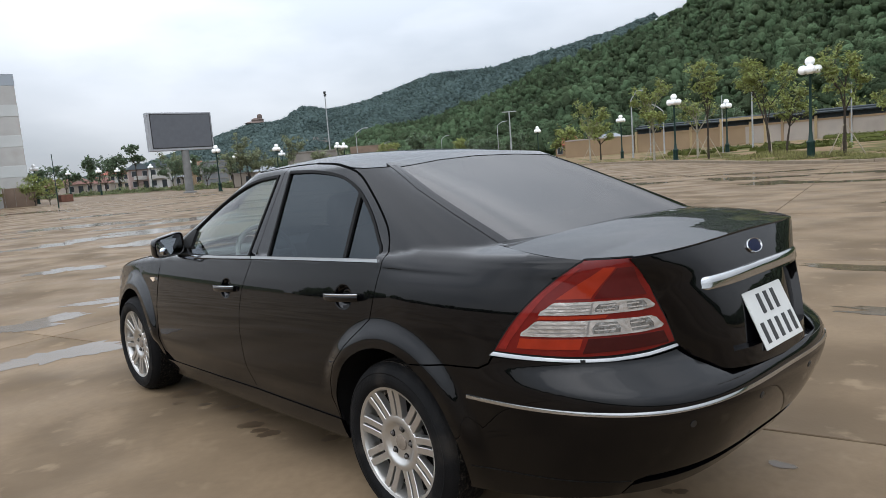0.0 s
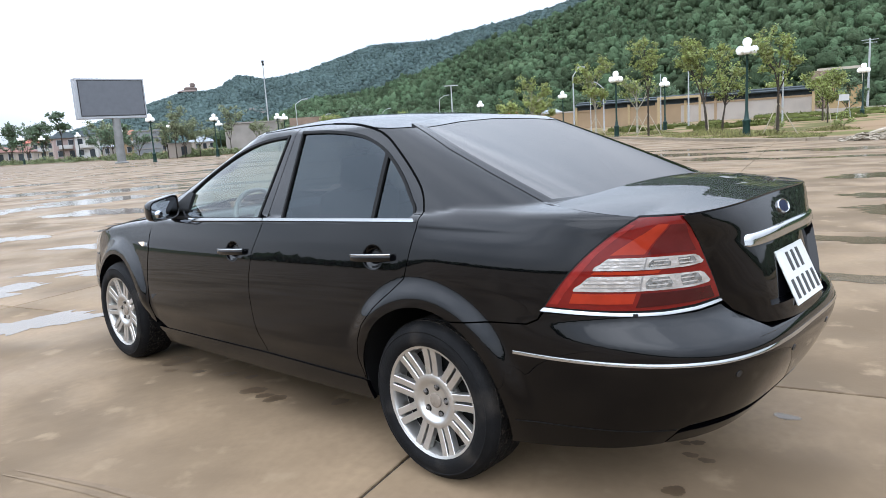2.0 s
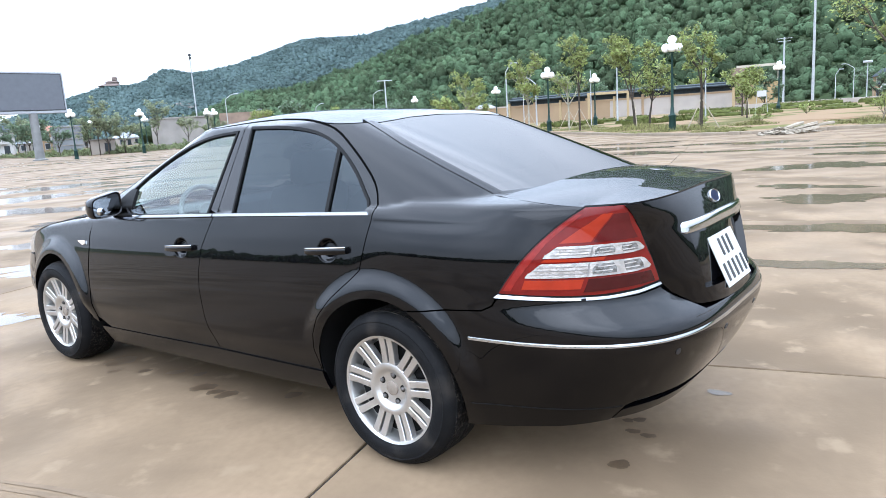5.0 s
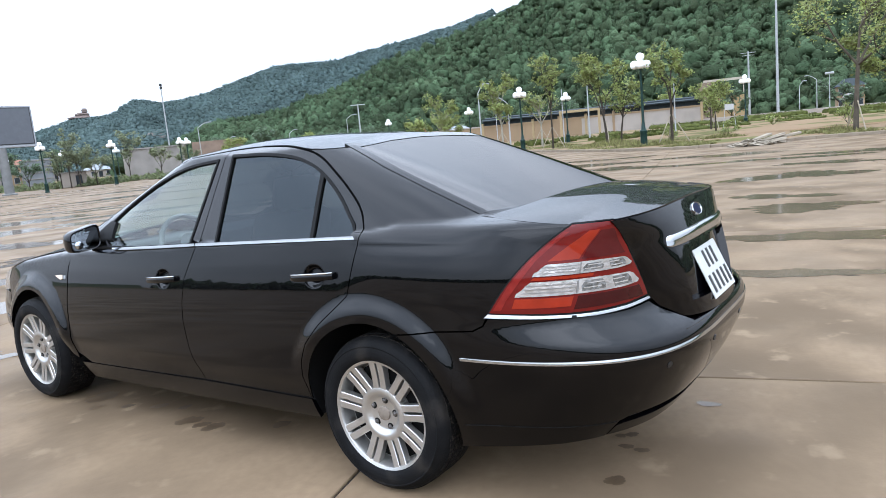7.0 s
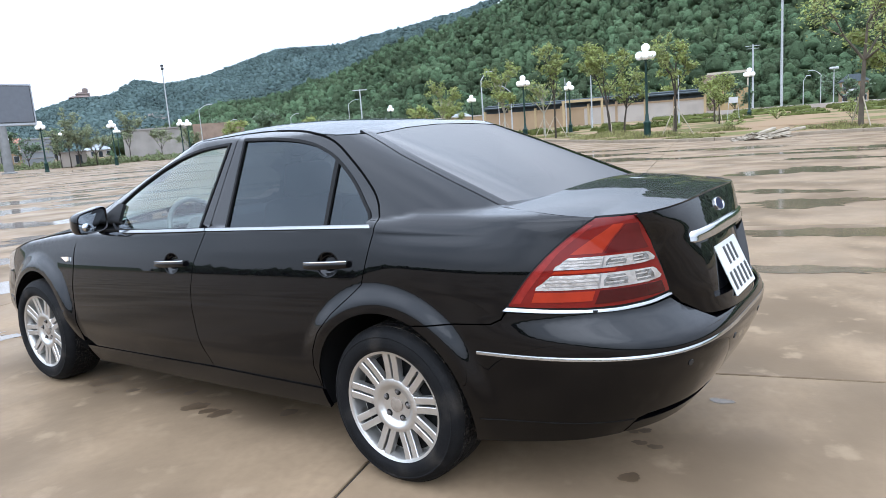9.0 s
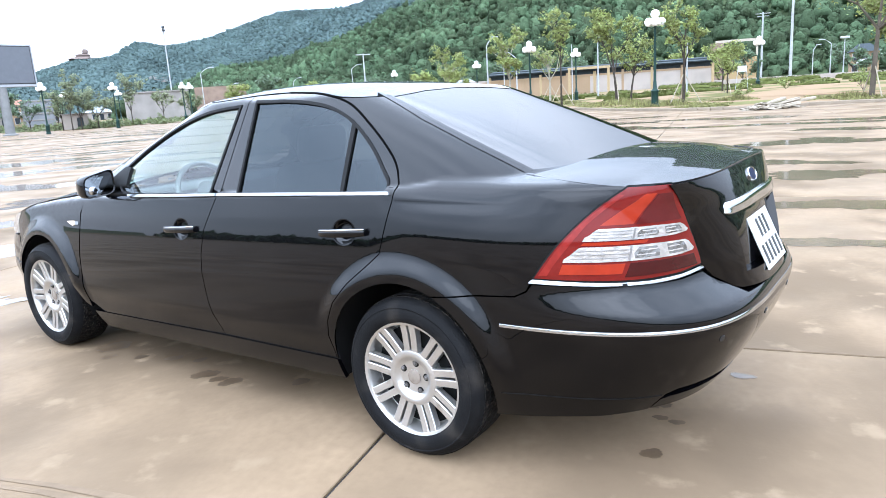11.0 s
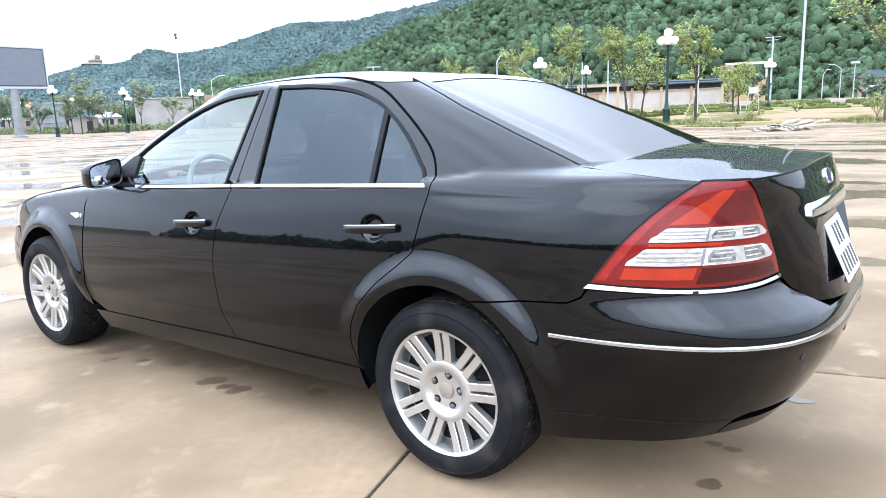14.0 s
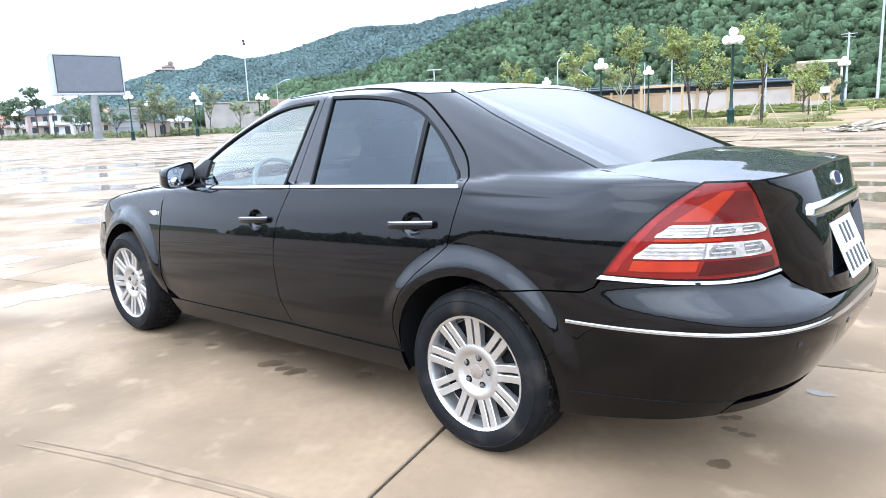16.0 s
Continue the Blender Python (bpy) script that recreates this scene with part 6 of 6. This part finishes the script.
HOUSES = [(15.2, 150, 5.6, 6, 1, "pale", "brown", "low pale house with a brown-red tile roof"), (13.4, 165, 6, 7, 1, "tan", "brown", "low tan house with a brown roof"),
          (19.5, 150, 4.2, 6, 2, "pink", "dark", "pink two-storey house with a dark hipped roof"), (21.0, 147, 4.0, 7, 2, "white", "dark", "white two-storey house with a dark hipped roof"),
          (16.9, 172, 5, 6, 1, "pale", "brown", "low pale house among dark trees"), (17.9, 185, 5, 6, 2, "cream", "red", "cream house with a red roof among trees"),
          (23.8, 150, 3.4, 6, 2, "tan", "orange", "narrow tan house with an orange tile roof"), (25.65, 200, 6.0, 7, 2, "grey", "blue", "grey house with a blue metal roof"),
          (22.6, 165, 4.5, 6, 1, "grey", "grey", "low grey house with a sheet roof"), (28.8, 190, 6, 6, 1, "pale", "grey", "low pale house with a grey sheet roof"),
          (40.5, 222, 9, 7, 1, "pale", "orange", "low house with a bright red roof"), (45.5, 228, 8, 6, 1, "pale", "grey", "small pale house below the woods"), (48.0, 228, 8, 6, 1, "tan", "brown", "low house with a red roof"),
          (53.3, 165, 6, 6, 1, "tan", "red", "small tan house with a red roof behind the wall"), (56.4, 170, 8, 6, 1, "pale", "grey", "low pale house with a sheet roof behind the wall")]
for az, d, w, dp, st, wall, roof, label in HOUSES:
    house(out(az, d * (1.38 if az < 30 else 1), .1), -az + random.Random(int(az * 10)).uniform(-25, 25), w * (1.25 if az < 30 else 1), dp, st, wall, roof, label, cols=2 if w < 5 else 3)
hut = thing("hut", "small pale rendered utility hut at the edge of the plaza", "hut", at=out(27.2, 100, .05))
hut.rotation_euler.z = radians(-22)
bm = bmesh.new()
box(bm, (2.8, 2.4, 1.8), (0, 0, .9), bevel=.03)
part("wall", bm, WALLS["pale"], hut)
bm = bmesh.new()
box(bm, (3.0, 2.6, .12), (0, 0, 1.86), bevel=.02)
part("roof", bm, WALLS["grey"], hut)
bm = bmesh.new()
box(bm, (.7, .06, 1.4), (.5, -1.22, .7))
part("door", bm, PANE, hut)
stack = thing("shed", "dark grey shed clad in wide horizontal sheets", "shed", at=out(25.0, 125, .05))
stack.rotation_euler.z = radians(-18)
bm = bmesh.new()
box(bm, (3.7, 5, 4.4), (0, 0, 2.2), bevel=.04)
part("wall", bm, WALLS["slate"], stack)
for k in range(5):
    bm = bmesh.new()
    box(bm, (3.9, 5.2, .14), (0, 0, .5 + .92 * k), bevel=.02)
    part("sheet_lap", bm, WALLS["grey"], stack, "pale lap of the cladding")

# long grey wall block and the big pale hall at the plaza's corner
gb = thing("wall_block", "long blank grey concrete block behind the lamps", "building", at=out(32.9, 150, 0))
gb.rotation_euler.z = radians(-33)
bm = bmesh.new()
box(bm, (11.5, 6, 5.3), (0, 0, 2.65), bevel=.05)
part("wall", bm, WALLS["grey"], gb)
bm = bmesh.new()
box(bm, (11.8, 6.4, .25), (0, 0, 5.42))
part("roof", bm, WALLS["grey"], gb)
gb = thing("wall_block", "brown brick block with a flat roof", "building", at=out(37.5, 170, 0))
gb.rotation_euler.z = radians(-38)
bm = bmesh.new()
box(bm, (11, 6, 6.4), (0, 0, 3.2))
part("wall", bm, WALLS["brick"], gb)

hall = thing("hall", "tall pale building with wide horizontal bands", "building", at=out(4.9, 90, 0))
hall.rotation_euler.z = radians(-8)
bm = bmesh.new()
box(bm, (24.0, 20, 14.4), (-.1, 10, 7.2))
part("wall", bm, WALLS["white"], hall, "white rendered wall")
for k in range(4):
    bm = bmesh.new()
    box(bm, (24.06, 20.06, 1.25), (-.1, 10, 3.9 + 3.3 * k), bevel=.02)
    part("band", bm, WALLS["cap" if k == 3 else "band"], hall, "blue-grey band under the roof" if k == 3 else "pale grey band")
hoarding = thing("hoarding", "low brown sheet fence at the foot of the pale building", "fence", at=out(10.9, 90, 0))
hoarding.rotation_euler.z = radians(-12)
for k in range(6):
    bm = bmesh.new()
    box(bm, (.98, .06, 2.1), (-2.5 + k, 0, 1.05), bevel=.01)
    part("panel", bm, WALLS["brick"], hoarding)
for az, h in ((9.6, 2.6), (10.4, 2.2), (12.7, 2.8), (13.6, 2.4)):
    tree(out(az, 88, .1), h, 1.3, int(az * 7), 500, .05, .2, bare=.1, mat=LEAF, label="bushy shrub at the foot of the pale building")

# low canal wall with a dark roofed top, posts and gate frames
A, B = out(58.5, 118), out(75.3, 112)
cw = thing("boundary_wall", "long low beige wall with a dark overhanging top and posts", "wall", at=((A + B) / 2)[:2] + (0.1,))
span = B - A
cw.rotation_euler.z = math.atan2(span.y, span.x)
L = span.length
bm = bmesh.new()
box(bm, (L * .52, .5, 3.0), (L * .24, 0, 1.5))
part("wall", bm, WALLS["pale"], cw, "stained pale wall")
bm = bmesh.new()
box(bm, (L * .48, .5, 3.0), (-L * .26, 0, 1.5))
part("wall", bm, WALLS["tan"], cw, "brown wall")
bm = bmesh.new()
box(bm, (L, 2.6, .16), (0, .4, 4.1), pose(0, 0, 0, 12, 0, 0))
box(bm, (L, .2, 1.3), (0, .2, 3.6))
part("roof", bm, ROOFS["dark"], cw, "dark sheet roof")
bm = bmesh.new()
box(bm, (L, .62, .28), (0, -.03, 2.95))
part("coping", bm, WALLS["tan"], cw)
for k in range(9):
    bm = bmesh.new()
    box(bm, (.36, .66, 3.5), (-L / 2 + L * k / 8, -.05, 1.75), bevel=.03)
    part("post", bm, WALLS["tan"] if k % 2 else POST, cw)
A, B = out(53.0, 124), out(58.3, 118.2)
lw = thing("low_wall", "plain weathered tan wall carrying on from the roofed wall", "wall", at=((A + B) / 2)[:2] + (0.1,))
span = B - A
lw.rotation_euler.z = math.atan2(span.y, span.x)
bm = bmesh.new()
box(bm, (span.length, .4, 2.9), (0, 0, 1.45))
part("wall", bm, WALLS["tan"], lw)
bm = bmesh.new()
box(bm, (span.length, .55, .22), (0, 0, 3.0), bevel=.03)
part("coping", bm, WALLS["pale"], lw, "pale stone coping")
gate = thing("gate_frame", "ochre painted gate frame by the canal wall", "gate", at=out(66.2, 92, .1))
gate.rotation_euler.z = radians(-66)
for x in (-2.4, 2.4):
    bm = bmesh.new()
    box(bm, (.3, .3, 3.6), (x, 0, 1.8), bevel=.02)
    part("post", bm, POST, gate)
bm = bmesh.new()
box(bm, (5.2, .32, .3), (0, 0, 3.5), bevel=.02)
part("beam", bm, POST, gate)

# parapet along the road and houses at the foot of the hill on that side
bank = thing("parapet", "long pale concrete parapet beside the road", "wall", at=out(84, 122, 0))
bank.rotation_euler.z = radians(-84)
bm = bmesh.new()
box(bm, (42, .5, .9), (0, 0, .60), bevel=.04)
part("parapet_body", bm, WALLS["pale"], bank)
th = thing("house", "brown house with a flat frame roof and ochre gable", "house", "houses beyond the plaza", out(76.7, 165, .1))
th.rotation_euler.z = radians(-77)
bm = bmesh.new()
box(bm, (2.6, 5, 8.4), (-3.2, 0, 4.2))
part("tower", bm, WALLS["brick"], th)
bm = bmesh.new()
box(bm, (6.2, 5, 5.2), (1.4, 0, 2.6))
part("wall", bm, WALLS["yellow"], th)
bm = bmesh.new()
box(bm, (8.2, .5, .5), (.6, -2.2, 8.6))
box(bm, (.4, .4, 3.2), (4.5, -2.2, 7))
part("roof_frame", bm, WALLS["cream"], th)
house(out(85.0, 205, .1), -80, 6, 6, 2, "tan", "dark", "tan two-storey house with a dark roof by the road")


# poles and masts
def pole(at, h, r, kind, label, arm=0, group="poles round the plaza", mat=None):
    ob = thing(kind, label, "pole" if kind != "street_light" else "street light", group, at)
    bm = bmesh.new()
    tube(bm, (0, 0, 0), (0, 0, h), r, r * .6, 12)
    part("pole", bm, mat or GALV, ob, smooth=40)
    if arm:
        bm = bmesh.new()
        c = out(0, 0)
        s = Vector((at[1] - c.y, -(at[0] - c.x), 0)).normalized()
        prev = Vector((0, 0, h))
        for k in range(1, 7):
            f = k / 6
            q = Vector((s.x * arm * f, s.y * arm * f, h + .9 * math.sin(f * 1.7)))
            tube(bm, prev, q, .06, .05, 8)
            prev = q
        part("arm", bm, GALV, ob)
        bm = bmesh.new()
        box(bm, (.8, .3, .14), prev, Matrix.Rotation(math.atan2(s.y, s.x), 4, 'Z'), bevel=.04)
        part("lamp_head", bm, WHITE_METAL, ob)
    return ob


m1 = pole(out(34.0, 160), 18.6, .17, "flood_mast", "tall slim steel flood mast")
bm = bmesh.new()
for x, z in ((0, 18.5), (.05, 17.9)):
    box(bm, (.5, .4, .5), (x, 0, z), bevel=.08)
part("floodlight", bm, TRIM, m1)
pole(out(80.5, 135), 24, .25, "flood_mast", "tall grey steel mast")
p3 = pole(out(78.6, 180), 15.2, .28, "power_pole", "grey pole with a cross arm")
bm = bmesh.new()
box(bm, (3.2, .12, .12), (0, 0, 14.9), Matrix.Rotation(radians(-78), 4, 'Z'))
box(bm, (2.6, .1, .1), (0, 0, 14.3), Matrix.Rotation(radians(-78), 4, 'Z'))
part("cross_arm", bm, GALV, p3)
p3 = pole(out(48.6, 170), 12, .22, "power_pole", "grey pole with a cross arm")
bm = bmesh.new()
box(bm, (3.4, .2, .2), (0, 0, 11.8), Matrix.Rotation(radians(-48), 4, 'Z'))
part("cross_arm", bm, GALV, p3)
for az, d, h, arm in ((36.2, 130, 7.6, 1.9), (47.6, 150, 7.8, 1.8), (58.3, 78, 6.2, .9), (38.2, 150, 5.4, 1.4), (43, 170, 6.5, 1.6), (83.0, 150, 6.2, -1.7), (87.5, 60, 6.6, .6), (60.6, 88, 5.2, -1.6), (66.9, 80, 6.0, .7), (81.9, 140, 5.0, .8)):
    pole(out(az, d), h, .10, "street_light", "grey street light with a curved arm", arm)
pole(out(14.2, 65), 4.4, .05, "post", "thin dark bare post on the plaza", mat=LAMP_GREEN)
for az, d, h in ((73.4, 52, 4.3), (64.9, 68, 5.2), (59.6, 84, 4.6)):
    pole(out(az, d), h, .06, "post", "plain thin grey pole")

# bus-stop like sign board on a pole by the road
sign = pole(out(83.8, 128), 6.2, .10, "sign_pole", "grey pole with a small triangular lamp hood")
bm = bmesh.new()
box(bm, (1.3, .6, .35), (0, 0, 6.3), Matrix.Rotation(radians(-84), 4, 'Z'), bevel=.1)
part("hood", bm, GALV, sign)

# pagoda roof on the far ridge
pg = thing("pagoda", "small temple with a tiered red roof on the ridge", "temple", at=out(28.3, 1290, 90))
pg.rotation_euler.z = radians(-29)
for w, z, h, shift in ((42, 0, 4, 0), (26, 6, 3.5, 4), (11, 12, 4, 8)):
    bm = bmesh.new()
    box(bm, (w * .8, 8, h), (shift, 0, z + h / 2))
    part("storey", bm, TEMPLE, pg)
    bm = bmesh.new()
    bmesh.ops.create_cone(bm, cap_ends=True, segments=4, radius1=w * .62, radius2=w * .3, depth=3, matrix=Matrix.Translation((shift, 0, z + h + 1)) @ Matrix.Diagonal((1, .45, 1, 1)) @ Matrix.Rotation(radians(45), 4, 'Z'))
    part("roof", bm, TEMPLE, pg)

# heap of broken slabs by the kerb
heap_rng = random.Random(17)
for k in range(64):
    f = heap_rng.gauss(0, .42)
    x, y = 28.55 + .35 * f + heap_rng.uniform(-.75, .75), 4.35 - .95 * f
    bm = bmesh.new()
    box(bm, (heap_rng.uniform(.14, .55), heap_rng.uniform(.10, .30), heap_rng.uniform(.035, .08)), bevel=.012, seg=1)
    for v in bm.verts:
        v.co += Vector((heap_rng.uniform(-.05, .05), heap_rng.uniform(-.05, .05), heap_rng.uniform(-.012, .012)))
    ob = part("concrete_chunk", bm, RUBBLE)
    pile = .26 * max(0, 1 - abs(f + .1) / .9) * max(0, 1 - abs(x - 28.6) / 1.3)
    ob.matrix_basis = pose(x, y, .045 + pile * heap_rng.random(), heap_rng.uniform(-20, 20), heap_rng.uniform(-20, 20), heap_rng.uniform(0, 180))
    tagged(ob, "pale broken slab of concrete in a heap", "rubble", "heap of broken slabs")
for x0, y0, z0, x1, y1, z1, wide in ((27.9, 4.9, .06, 29.0, 3.9, .40, .26), (28.2, 4.5, .08, 29.3, 3.4, .36, .20), (28.9, 3.8, .20, 30.0, 2.9, .34, .12), (28.0, 4.0, .08, 28.9, 3.3, .20, .20)):
    p, q = Vector((x0, y0, z0)), Vector((x1, y1, z1))
    bm = bmesh.new()
    box(bm, ((q - p).length, wide, .09), bevel=.015, seg=1)
    for v in bm.verts:
        v.co += Vector((heap_rng.uniform(-.05, .05), heap_rng.uniform(-.02, .02), heap_rng.uniform(-.012, .012)))
    ob = part("long_slab", bm, RUBBLE)
    ob.matrix_basis = Matrix.Translation((p + q) / 2) @ (q - p).to_track_quat('X', 'Z').to_matrix().to_4x4()
    tagged(ob, "long pale broken slab leaning on the heap", "rubble", "heap of broken slabs")

# small white board on legs and low shrubs on the bare earth
board_stand = thing("signboard", "small white board on two thin legs in the verge", "sign", at=out(77.25, 56, .15))
board_stand.rotation_euler.z = radians(-77)
bm = bmesh.new()
box(bm, (.62, .04, .42), (0, 0, 1.75), bevel=.01)
part("board", bm, WALLS["white"], board_stand)
for x in (-.3, .3):
    bm = bmesh.new()
    tube(bm, (x * 1.5, 0, 0), (x, 0, 1.6), .02, seg=8)
    part("leg", bm, GALV, board_stand)
for az, d, h in ((77.2, 43, .9), (85.0, 42, 1.2), (80.2, 60, .8), (73.0, 46, .8)):
    tree(out(az, d, .12), h, .5, int(az * 11), 260, .025, .09, bare=.15, mat=LEAF, label="low ragged shrub on the bare earth")
planter = thing("planter", "square red brick planter at the edge of the plaza", "planter", at=out(14.6, 100, 0))
bm = bmesh.new()
box(bm, (1.4, 1.4, .9), (0, 0, .45), bevel=.04)
part("planter_body", bm, material("red_brickwork", (0.17, 0.075, 0.05), 0.9, vary=0.25, scale=3, bump=0.3, bump_scale=12), planter)
